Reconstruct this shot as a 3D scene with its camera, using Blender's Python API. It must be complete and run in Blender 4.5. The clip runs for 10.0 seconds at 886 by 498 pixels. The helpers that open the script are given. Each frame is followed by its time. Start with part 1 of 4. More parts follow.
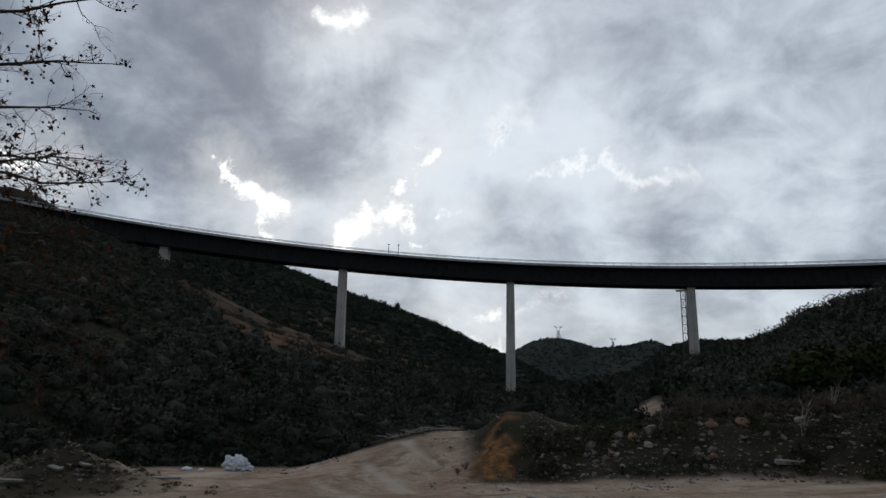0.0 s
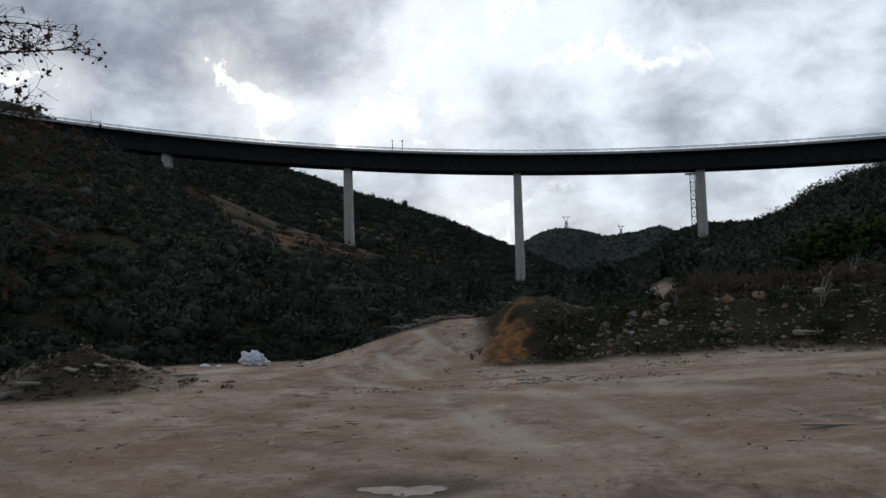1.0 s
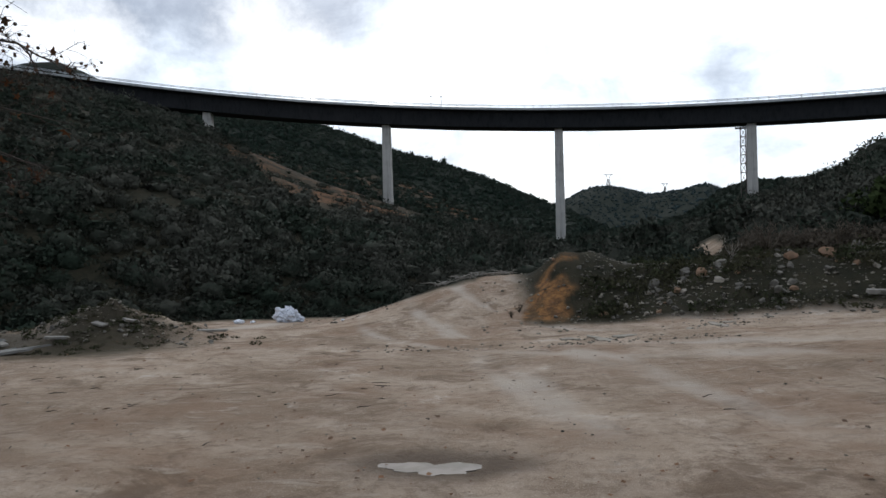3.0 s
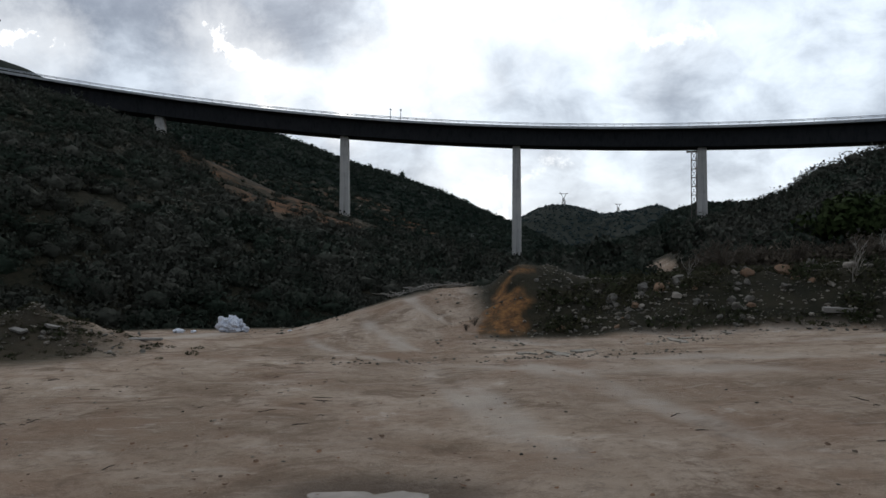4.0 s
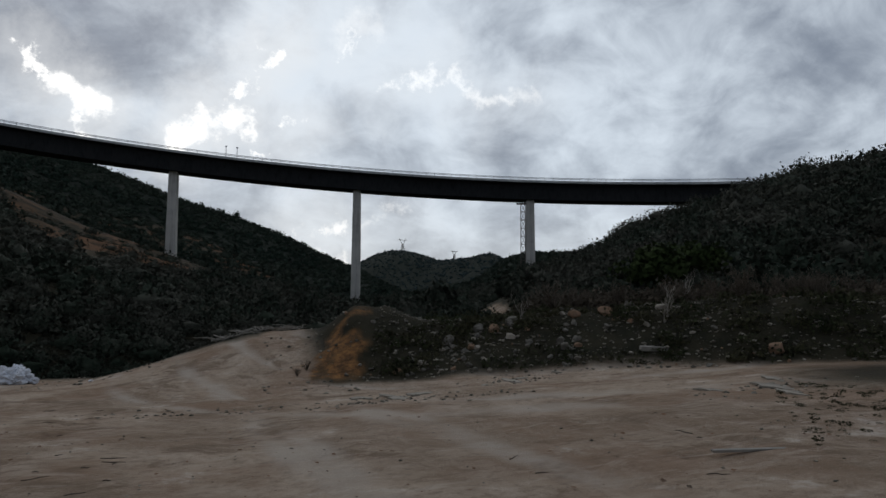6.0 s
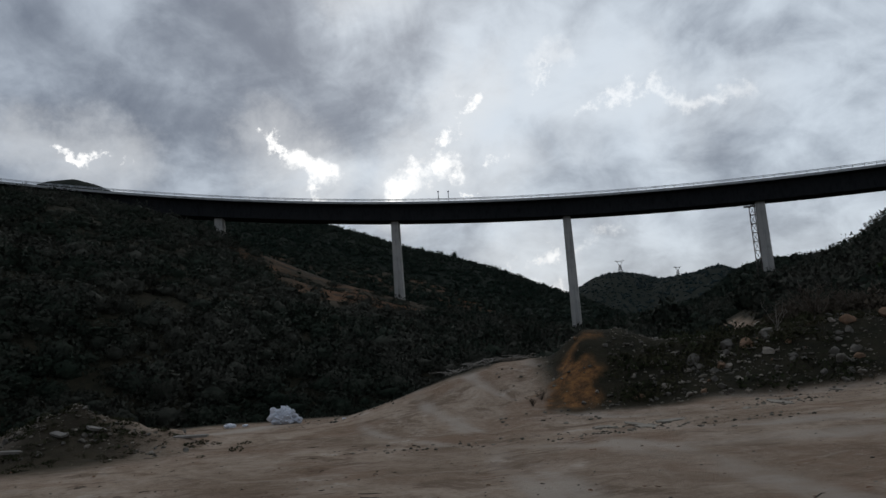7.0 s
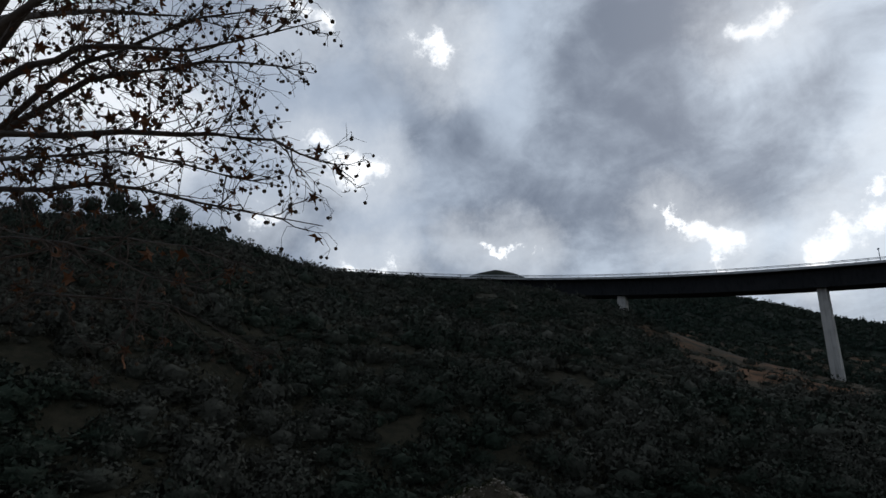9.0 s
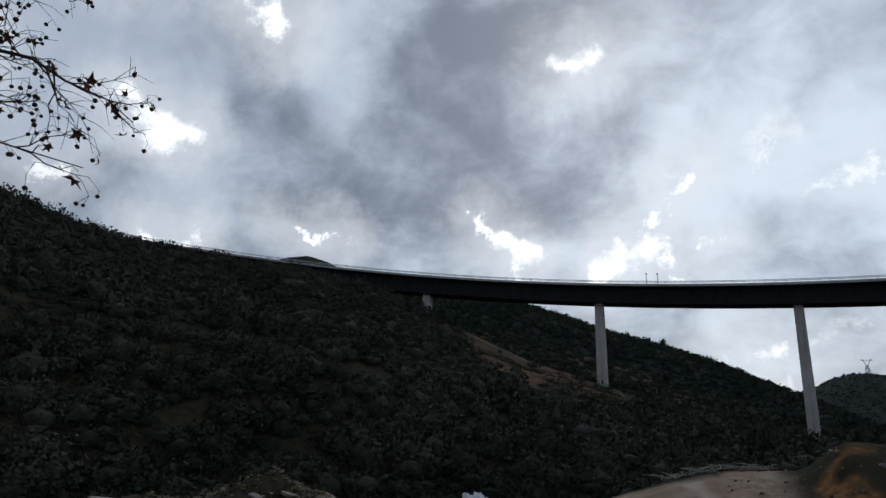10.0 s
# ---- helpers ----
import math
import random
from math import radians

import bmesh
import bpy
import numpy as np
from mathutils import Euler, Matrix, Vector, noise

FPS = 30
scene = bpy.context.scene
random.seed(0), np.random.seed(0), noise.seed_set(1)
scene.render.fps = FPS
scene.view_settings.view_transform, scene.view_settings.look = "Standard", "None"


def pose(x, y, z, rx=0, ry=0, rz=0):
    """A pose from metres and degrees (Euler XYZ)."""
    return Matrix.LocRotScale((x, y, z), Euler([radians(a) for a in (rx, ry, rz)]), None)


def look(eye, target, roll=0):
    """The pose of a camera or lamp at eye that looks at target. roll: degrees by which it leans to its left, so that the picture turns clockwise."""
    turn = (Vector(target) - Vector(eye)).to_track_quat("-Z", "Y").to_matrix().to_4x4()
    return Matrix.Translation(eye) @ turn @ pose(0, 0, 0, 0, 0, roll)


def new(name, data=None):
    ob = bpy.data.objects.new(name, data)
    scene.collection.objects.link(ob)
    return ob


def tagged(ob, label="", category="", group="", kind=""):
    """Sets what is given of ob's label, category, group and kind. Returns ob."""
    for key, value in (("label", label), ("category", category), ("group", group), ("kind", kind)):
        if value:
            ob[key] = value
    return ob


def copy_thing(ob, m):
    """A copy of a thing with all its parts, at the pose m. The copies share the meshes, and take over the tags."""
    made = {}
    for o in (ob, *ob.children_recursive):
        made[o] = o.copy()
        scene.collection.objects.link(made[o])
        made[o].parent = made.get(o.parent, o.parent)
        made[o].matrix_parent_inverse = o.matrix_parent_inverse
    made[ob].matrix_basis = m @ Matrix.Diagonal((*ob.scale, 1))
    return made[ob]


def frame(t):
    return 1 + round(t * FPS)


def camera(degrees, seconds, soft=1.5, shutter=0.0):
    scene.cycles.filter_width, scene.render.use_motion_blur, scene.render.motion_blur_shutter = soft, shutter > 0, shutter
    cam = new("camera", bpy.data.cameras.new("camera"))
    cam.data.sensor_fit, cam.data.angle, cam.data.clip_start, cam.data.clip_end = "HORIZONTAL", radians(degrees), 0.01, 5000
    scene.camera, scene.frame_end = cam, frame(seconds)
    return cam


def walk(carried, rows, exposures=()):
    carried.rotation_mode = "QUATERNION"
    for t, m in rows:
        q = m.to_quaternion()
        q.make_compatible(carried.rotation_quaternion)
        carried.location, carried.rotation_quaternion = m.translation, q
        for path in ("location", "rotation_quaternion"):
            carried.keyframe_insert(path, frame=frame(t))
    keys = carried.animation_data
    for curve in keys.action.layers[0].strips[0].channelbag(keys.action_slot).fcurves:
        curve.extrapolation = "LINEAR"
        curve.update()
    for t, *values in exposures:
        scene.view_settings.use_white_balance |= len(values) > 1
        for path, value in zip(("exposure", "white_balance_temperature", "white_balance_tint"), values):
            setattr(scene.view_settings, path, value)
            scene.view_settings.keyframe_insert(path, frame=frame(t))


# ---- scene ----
cam = camera(69.1, 10.0)
# seconds, eye, target, roll
PATH = [
    (0, (-0.031, -1.349, 1.911), (0.02, 0.607, 2.327), 1.0),
    (0.5, (-0.053, -1.032, 1.808), (-0.028, 0.941, 2.134), -0.6),
    (1, (0.0, -0.648, 1.749), (0.028, 1.35, 1.845), -1.6),
    (1.5, (-0.014, -0.583, 1.715), (0.038, 1.417, 1.71), -2.2),
    (2, (0.052, -0.343, 1.699), (0.121, 1.655, 1.655), -3.4),
    (2.5, (0.003, -0.023, 1.616), (0.002, 1.977, 1.591), -1.9),
    (2.7, (0.005, 0.066, 1.632), (-0.066, 2.064, 1.584), -2.3),
    (3.8, (0.17, 0.873, 1.556), (0.093, 2.871, 1.609), 0.2),
    (4, (0.066, 0.902, 1.494), (0.105, 2.902, 1.508), -0.1),
    (4.5, (0.164, 0.95, 1.399), (0.259, 2.942, 1.55), -0.4),
    (5, (0.128, 0.961, 1.385), (0.427, 2.933, 1.54), 1.0),
    (5.2, (0.218, 0.986, 1.388), (0.569, 2.953, 1.483), 0.4),
    (6.3, (0.15, 1.551, 1.368), (0.699, 3.465, 1.56), 0.5),
    (6.5, (0.065, 1.586, 1.318), (0.481, 3.532, 1.524), -1.9),
    (7, (0.1, 1.929, 1.303), (-0.021, 3.907, 1.569), -4.2),
    (7.5, (0.087, 2.267, 1.329), (-0.459, 4.172, 1.6), -3.8),
    (8, (-0.096, 2.557, 1.392), (-0.996, 4.291, 1.819), -5.54),
    (8.5, (-0.139, 2.747, 1.392), (-1.324, 4.260, 1.945), -1.47),
    (9, (-0.230, 2.879, 1.374), (-1.427, 4.382, 1.928), -0.85),
    (9.5, (-0.303, 3.042, 1.377), (-1.256, 4.728, 1.876), -0.21),
    (10, (-0.221, 3.127, 1.349), (-0.928, 4.922, 1.877), 1.19),
]
# seconds, stops, kelvin, tint
EXPOSURES = [(0.0, -0.15, 6500, 10), (0.5, -0.25, 6500, 10), (1.0, 0.18, 6500, 10), (1.5, 0.6, 6500, 10), (2.0, 0.8, 6500, 10), (2.5, 0.95, 6500, 10), (2.7, 0.95, 6500, 10),
             (3.8, 0.85, 6500, 10), (4.0, 0.38, 6500, 10), (4.5, -0.05, 6500, 10), (5.0, -0.1, 6500, 10), (6.3, -0.15, 6500, 10), (7.0, -0.25, 6450, 10), (7.5, -0.1, 6400, 10),
             (8.0, -0.1, 6350, 10), (8.5, -0.15, 6200, 10), (9.0, -0.15, 6200, 10), (10.0, -0.15, 6200, 10)]
walk(cam, [(t, look(eye, target, roll)) for t, eye, target, roll in PATH], EXPOSURES)


# ---- world, sun ----
def direction(az, el):
    a, e = radians(az), radians(el)
    return Vector((math.cos(e) * math.sin(a), math.cos(e) * math.cos(a), math.sin(e)))


class Nodes:
    """A short way to write node trees."""

    def __init__(self, tree):
        self.tree = tree
        tree.nodes.clear()

    def add(self, kind, values=(), **props):
        n = self.tree.nodes.new(kind)
        for k, v in props.items():
            setattr(n, k, v)
        for k, v in dict(values).items():
            if isinstance(v, bpy.types.NodeSocket):
                self.tree.links.new(v, n.inputs[k])
            else:
                n.inputs[k].default_value = v
        return n

    def math(self, op, a, b=0.0, clamp=False):
        return self.add("ShaderNodeMath", {0: a, 1: b}, operation=op, use_clamp=clamp).outputs[0]

    def noise(self, vec, scale, detail=4.0, rough=0.55, distortion=0.0):
        return self.add("ShaderNodeTexNoise", {"Vector": vec, "Scale": scale, "Detail": detail, "Roughness": rough, "Distortion": distortion})

    def remap(self, v, a, b, c=0.0, d=1.0):
        return self.add("ShaderNodeMapRange", {0: v, 1: a, 2: b, 3: c, 4: d}, interpolation_type="SMOOTHSTEP").outputs[0]

    def mix(self, f, a, b, blend="MIX"):
        n = self.add("ShaderNodeMix", data_type="RGBA", blend_type=blend)
        for k, v in ((0, f), (6, a), (7, b)):
            if isinstance(v, bpy.types.NodeSocket):
                self.tree.links.new(v, n.inputs[k])
            else:
                n.inputs[k].default_value = v if k == 0 else (*v, 1)[:4]
        return n.outputs[2]


SUN_AZ, SUN_EL = -6.0, 34.0
# thin places in the cloud: azimuth and height of both ends, width, strength
AHEAD_GAPS = [(-18.7, 17.8, -16.9, 16.0, 0.009, 0.8), (-16.1, 15.7, -14.5, 14.7, 0.021, 1), (-15.5, 14.5, -15.1, 12.8, 0.014, 0.9), (-6.7, 12.9, -5.5, 15.8, 0.021, 1),
    (-5.4, 15.9, -2.2, 15.5, 0.018, 0.85), (-4.3, 16.7, -1.5, 19.0, 0.011, 0.7), (-1.5, 19.0, 0.7, 21.4, 0.012, 0.8), (-1.8, 13.1, -0.4, 12.9, 0.008, 0.6),
    (1.2, 14.1, 3.1, 14.3, 0.011, 0.65), (2.5, 6.4, 6.6, 6.8, 0.012, 0.6), (3.0, 4.4, 6.1, 4.1, 0.012, 0.5)]
EAST_GAPS = [(10.0, 18.0, 13.3, 18.3, 0.011, 0.34), (13.3, 18.3, 15.6, 20.2, 0.011, 0.32), (15.6, 19.9, 17.7, 17.5, 0.010, 0.27), (17.7, 17.3, 21.0, 16.5, 0.015, 0.34),
    (21.0, 17.0, 22.9, 17.9, 0.016, 0.23), (6.3, 21.5, 7.2, 22.0, 0.007, 0.27), (8.6, 7.4, 11.4, 7.3, 0.012, 0.23), (6.1, 22.5, 9.5, 23.0, 0.018, 0.16)]
WEST_GAPS = [(-41.1, 33.9, -37.4, 32.8, 0.018, 0.95), (-50.4, 25.2, -48.7, 22.9, 0.016, 0.85), (-48.4, 22.6, -45.3, 22.7, 0.023, 0.95), (-46.9, 14.4, -43.4, 15.0, 0.018, 0.95),
    (-35.7, 16.1, -31.3, 15.6, 0.009, 0.8), (-10.2, 31.2, -7.7, 31.9, 0.021, 0.6), (-56.1, 18.8, -53.8, 18.7, 0.012, 0.6), (-75.9, 29.0, -64.2, 24.5, 0.083, 0.45),
    (-53.4, 34.8, -50.3, 34.7, 0.015, 0.7), (-32.4, 15.5, -30.7, 15.6, 0.008, 0.85)]
# heavier and lighter parts of the cloud: azimuth, height, width, strength
DARK = [(-20.3, 32.4, 0.15, 1), (-32.0, 25.5, 0.13, 0.7), (-28.9, 19.4, 0.11, 0.9), (-46.1, 31.5, 0.10, 0.2),
    (-10.4, 17.4, 0.11, 0.6), (-10.8, 20.3, 0.13, 0.8), (-21.0, 19.8, 0.11, 0.8), (43.0, 19.2, 0.07, 0.7),
    (36.1, 11.1, 0.11, 0.5), (-20.5, 27.0, 0.15, 0.7), (-2.2, 23.9, 0.08, 0.7), (27.4, 24.4, 0.14, 0.4),
    (2.5, 14.6, 0.06, 0.5)]
LIGHT = [(-52.0, 27.0, 0.16, 1.1), (-66.0, 26.0, 0.22, 1.2), (-44.0, 20.0, 0.12, 0.6), (23.4, 15.3, 0.20, 0.8), (8.1, 16.5, 0.13, 0.6), (-2.7, 24.2, 0.15, 0.6), (7.5, 26.3, 0.18, 0.5)]


def make_world():
    world = bpy.data.worlds.new("overcast_sky")
    world.use_nodes = True
    scene.world = world
    n = Nodes(world.node_tree)
    co = n.add("ShaderNodeTexCoord").outputs["Generated"]
    sep = n.add("ShaderNodeSeparateXYZ", {0: co})
    up = n.math("ADD", n.math("MAXIMUM", sep.outputs[2], 0.0), 0.55)
    flat = n.add("ShaderNodeCombineXYZ", {0: n.math("DIVIDE", sep.outputs[0], up), 1: n.math("DIVIDE", sep.outputs[1], up), 2: 0.3}).outputs[0]
    sky = n.add("ShaderNodeTexSky", sky_type="NISHITA", sun_disc=False, sun_elevation=radians(SUN_EL), sun_rotation=radians(SUN_AZ))
    big = n.noise(flat, 2.6, 3, 0.5, 0.2).outputs[0]
    mid = n.noise(flat, 5.0, 7, 0.56, 0.5).outputs[0]
    fine = n.noise(flat, 12.0, 6, 0.58, 0.5).outputs[0]
    thick = n.math("ADD", n.math("MULTIPLY", big, 0.38), n.math("ADD", n.math("MULTIPLY", mid, 0.42), n.math("MULTIPLY", fine, 0.20)))
    warp = n.noise(co, 9.0, 8, 0.66).outputs["Color"]
    bent = n.add("ShaderNodeVectorMath", {0: warp, 1: (0.5, 0.5, 0.5)}, operation="SUBTRACT").outputs[0]
    wide = n.add("ShaderNodeVectorMath", {0: bent, 1: (0.3, 0.3, 0.3), 2: co}, operation="MULTIPLY_ADD").outputs[0]
    bent = n.add("ShaderNodeVectorMath", {0: bent, 1: (0.16, 0.16, 0.16), 2: co}, operation="MULTIPLY_ADD").outputs[0]
    for masses, way in ((DARK, 0.06), (LIGHT, -0.05)):
        for az, el, size, force in masses:
            d = n.add("ShaderNodeVectorMath", {0: wide, 1: direction(az, el)}, operation="DISTANCE").outputs["Value"]
            thick = n.math("ADD", thick, n.remap(d, size * 1.35, size * 0.3, 0.0, force * way))
    dark = n.remap(thick, 0.36, 0.67)
    cloud = n.mix(dark, (0.735, 0.81, 0.90), (0.215, 0.248, 0.31))
    # the brighter part of the cloud, towards the sun
    toward = n.add("ShaderNodeVectorMath", {0: co, 1: direction(22, 22)}, operation="DOT_PRODUCT").outputs["Value"]
    glow = n.remap(toward, 0.35, 1.0)
    cloud = n.mix(1.0, cloud, n.mix(glow, (0.66, 0.68, 0.72), (1.18, 1.19, 1.18)), "MULTIPLY")
    # thin places in the cloud
    thin, rim = 0.0, 0.0
    for az1, el1, az2, el2, size, force in AHEAD_GAPS + EAST_GAPS + WEST_GAPS:
        p, q = direction(az1, el1), direction(az2, el2)
        run = q - p
        off = n.add("ShaderNodeVectorMath", {0: bent, 1: p}, operation="SUBTRACT").outputs[0]
        along = n.add("ShaderNodeVectorMath", {0: off, 1: run / run.length_squared}, operation="DOT_PRODUCT").outputs["Value"]
        foot = n.add("ShaderNodeVectorMath", {0: run, "Scale": n.math("MULTIPLY", along, 1.0, True)}, operation="SCALE").outputs[0]
        d = n.add("ShaderNodeVectorMath", {0: off, 1: foot}, operation="DISTANCE").outputs["Value"]
        thin = n.math("MAXIMUM", n.remap(d, size * 1.3, 0.0, 0.0, force * 1.05), thin)
        rim = n.math("MAXIMUM", n.remap(d, size * 1.5 + 0.07, size * 0.4, 0.0, force), rim)
    cloud = n.mix(n.math("MULTIPLY", rim, 0.6), cloud, (1.0, 1.02, 1.03))
    cloud = n.mix(thin, cloud, (1.75, 1.73, 1.68))
    haze = n.remap(sep.outputs[2], 0.22, 0.0)
    cloud = n.mix(n.math("MULTIPLY", haze, 0.35), cloud, (0.74, 0.76, 0.80))
    base = n.add("ShaderNodeBackground", {"Color": sky.outputs[0], "Strength": 0.06})
    top = n.add("ShaderNodeBackground", {"Color": cloud, "Strength": 0.95})
    both = n.add("ShaderNodeMixShader", {0: 0.9, 1: base.outputs[0], 2: top.outputs[0]})
    n.add("ShaderNodeOutputWorld", {0: both.outputs[0]})


make_world()
sun = new("sun", bpy.data.lights.new("sun", "SUN"))
sun.data.energy, sun.data.angle, sun.data.color = 0.3, radians(25), (1.0, 0.96, 0.9)
sun.matrix_world = look(direction(SUN_AZ, SUN_EL) * 50, (0, 0, 0))


# ---- materials ----
def material(name, build):
    m = bpy.data.materials.new(name)
    m.use_nodes = True
    n = Nodes(m.node_tree)
    co = n.add("ShaderNodeTexCoord").outputs["Object"]
    colour, rough, height, dist, extra = build(n, co)
    values = {"Base Color": colour, "Roughness": rough, **extra}
    if height is not None:
        values["Normal"] = n.add("ShaderNodeBump", {"Strength": 0.7, "Distance": dist, "Height": height}).outputs[0]
    bsdf = n.add("ShaderNodeBsdfPrincipled", values)
    n.add("ShaderNodeOutputMaterial", {0: bsdf.outputs[0]})
    return m


def ground_build(n, co):
    kinds = n.add("ShaderNodeSeparateColor", {0: n.add("ShaderNodeVertexColor", layer_name="kinds").outputs[0]})
    dirt_mask, scar_mask, ochre_mask = kinds.outputs[0], kinds.outputs[1], kinds.outputs[2]
    big = n.noise(co, 0.22, 5, 0.6).outputs[0]
    mid = n.noise(co, 1.3, 8, 0.68, 0.2).outputs[0]
    fine = n.noise(co, 8.0, 8, 0.75).outputs[0]
    grit = n.noise(co, 90.0, 3, 0.7).outputs[0]
    # wheel tracks run along the ways over the clearing
    off = n.add("ShaderNodeVectorMath", {0: co, 1: (9.0, 22.0, 0.0)}, operation="SUBTRACT").outputs[0]
    xyz = n.add("ShaderNodeSeparateXYZ", {0: off})
    turn = n.math("ARCTAN2", xyz.outputs[1], xyz.outputs[0])
    reach = n.math("SQRT", n.math("ADD", n.math("MULTIPLY", xyz.outputs[0], xyz.outputs[0]), n.math("MULTIPLY", xyz.outputs[1], xyz.outputs[1])))
    way1 = n.add("ShaderNodeCombineXYZ", {0: n.math("MULTIPLY", reach, 1.3), 1: n.math("MULTIPLY", turn, 3.2), 2: 0.0}).outputs[0]
    way2 = n.add("ShaderNodeMapping", {"Vector": co, "Rotation": (0, 0, radians(-28)), "Scale": (1.5, 0.22, 1)}).outputs[0]
    track1 = n.noise(way1, 1.1, 7, 0.65, 0.15).outputs[0]
    track2 = n.noise(way2, 1.1, 7, 0.65, 0.15).outputs[0]
    dirt = n.mix(n.remap(big, 0.4, 0.6), (0.282, 0.204, 0.143), (0.438, 0.334, 0.245))
    dirt = n.mix(n.remap(track1, 0.46, 0.66, 0, 0.5), dirt, (0.510, 0.403, 0.310))
    dirt = n.mix(n.remap(track2, 0.48, 0.68, 0, 0.5), dirt, (0.537, 0.425, 0.332))
    dirt = n.mix(n.remap(track1, 0.48, 0.34, 0, 0.5), dirt, (0.235, 0.160, 0.108))
    dirt = n.mix(n.remap(mid, 0.48, 0.66, 0, 0.5), dirt, (0.219, 0.151, 0.101))
    dirt = n.mix(n.remap(fine, 0.48, 0.62, 0, 0.5), dirt, (0.184, 0.134, 0.092))
    dirt = n.mix(n.remap(grit, 0.54, 0.64, 0, 0.55), dirt, (0.564, 0.460, 0.363))
    rusty = n.noise(co, 0.5, 8, 0.7, 0.2).outputs[0]
    dirt = n.mix(n.remap(rusty, 0.46, 0.64, 0, 0.6), dirt, (0.263, 0.165, 0.107))
    pale = n.noise(co, 0.9, 8, 0.72, 0.2).outputs[0]
    dirt = n.mix(n.remap(pale, 0.58, 0.68, 0, 0.5), dirt, (0.694, 0.603, 0.510))
    blot = n.noise(co, 0.75, 9, 0.74, 0.6).outputs[0]
    dirt = n.mix(n.remap(blot, 0.51, 0.63, 0, 0.72), dirt, (0.165, 0.112, 0.075))
    scuff = n.noise(n.add("ShaderNodeMapping", {"Vector": co, "Rotation": (0, 0, radians(20)), "Scale": (0.7, 2.6, 1)}).outputs[0], 1.6, 8, 0.72, 0.3).outputs[0]
    dirt = n.mix(n.remap(scuff, 0.54, 0.70, 0, 0.55), dirt, (0.20, 0.142, 0.10))
    dirt = n.mix(n.remap(scuff, 0.46, 0.32, 0, 0.4), dirt, (0.56, 0.47, 0.38))
    tread = n.add("ShaderNodeAttribute", attribute_name="tread").outputs["Fac"]
    dirt = n.mix(n.remap(n.math("ADD", tread, n.math("MULTIPLY", n.math("SUBTRACT", fine, 0.5), 0.8)), 0.1, 0.85, 0, 0.78), dirt, (0.490, 0.415, 0.340))
    dirt = n.mix(n.remap(n.math("ADD", tread, n.math("MULTIPLY", n.math("SUBTRACT", fine, 0.5), 0.8)), -0.1, -0.7, 0, 0.8), dirt, (0.142, 0.098, 0.068))
    dirt = n.add("ShaderNodeHueSaturation", {"Saturation": 1.0, "Value": 0.95, "Color": dirt}).outputs[0]
    soil = n.mix(n.remap(mid, 0.35, 0.65), (0.022, 0.021, 0.014), (0.044, 0.038, 0.025))
    soil = n.mix(n.remap(fine, 0.5, 0.7, 0, 0.6), soil, (0.032, 0.038, 0.018))
    heath = n.add("ShaderNodeAttribute", attribute_name="heath").outputs["Fac"]
    moor = n.mix(n.remap(n.noise(co, 0.05, 6, 0.65).outputs[0], 0.4, 0.62), (0.010, 0.015, 0.011), (0.017, 0.022, 0.016))
    soil = n.mix(heath, soil, moor)
    bare = n.noise(co, 0.055, 6, 0.62, 0.4).outputs[0]
    scar = n.mix(n.remap(bare, 0.48, 0.62), (0.058, 0.046, 0.030), (0.15, 0.078, 0.042))
    scar = n.mix(n.remap(n.noise(co, 0.35, 6, 0.7).outputs[0], 0.44, 0.62, 0, 0.75), scar, (0.028, 0.027, 0.018))
    ochre = n.mix(n.remap(n.noise(co, 3.2, 8, 0.75).outputs[0], 0.38, 0.62), (0.10, 0.056, 0.03), (0.31, 0.15, 0.056))
    ochre = n.mix(n.remap(mid, 0.46, 0.6, 0, 0.75), ochre, (0.085, 0.06, 0.036))
    colour = n.mix(dirt_mask, soil, dirt)
    colour = n.mix(scar_mask, colour, scar)
    colour = n.mix(ochre_mask, colour, ochre)
    wet = n.add("ShaderNodeAttribute", attribute_name="wet").outputs["Fac"]
    colour = n.mix(n.math("MULTIPLY", wet, 0.85), colour, (0.105, 0.076, 0.054))
    height = n.math("ADD", n.math("MULTIPLY", fine, 1.5), n.math("ADD", n.math("MULTIPLY", grit, 0.15), n.math("MULTIPLY", track1, 1.2)))
    return colour, n.math("SUBTRACT", n.remap(mid, 0.3, 0.8, 0.8, 1.0), n.math("MULTIPLY", wet, 0.35)), height, 0.05, {"Specular IOR Level": 0.03}


def leaf_build(c1, c2, c3, scale=0.12, grain=5.0):
    def build(n, co):
        tint = n.add("ShaderNodeAttribute", attribute_name="tint").outputs["Fac"]
        soft = n.add("ShaderNodeAttribute", attribute_name="soft").outputs["Vector"]
        patch = n.noise(co, scale, 4, 0.6).outputs[0]
        fine = n.noise(co, grain, 4, 0.7).outputs[0]
        colour = n.mix(n.remap(n.math("ADD", patch, n.math("MULTIPLY", n.math("SUBTRACT", tint, 0.5), 0.25)), 0.38, 0.62), c1, c2)
        colour = n.mix(n.remap(n.math("ADD", fine, n.math("MULTIPLY", n.math("SUBTRACT", tint, 0.5), 0.2)), 0.42, 0.78, 0, 0.4), colour, c3)
        normal = n.add("ShaderNodeBump", {"Strength": 0.35, "Distance": 0.4 / grain, "Height": fine, "Normal": soft}).outputs[0]
        return colour, 0.85, None, 0, {"Specular IOR Level": 0.05, "Normal": normal}
    return build


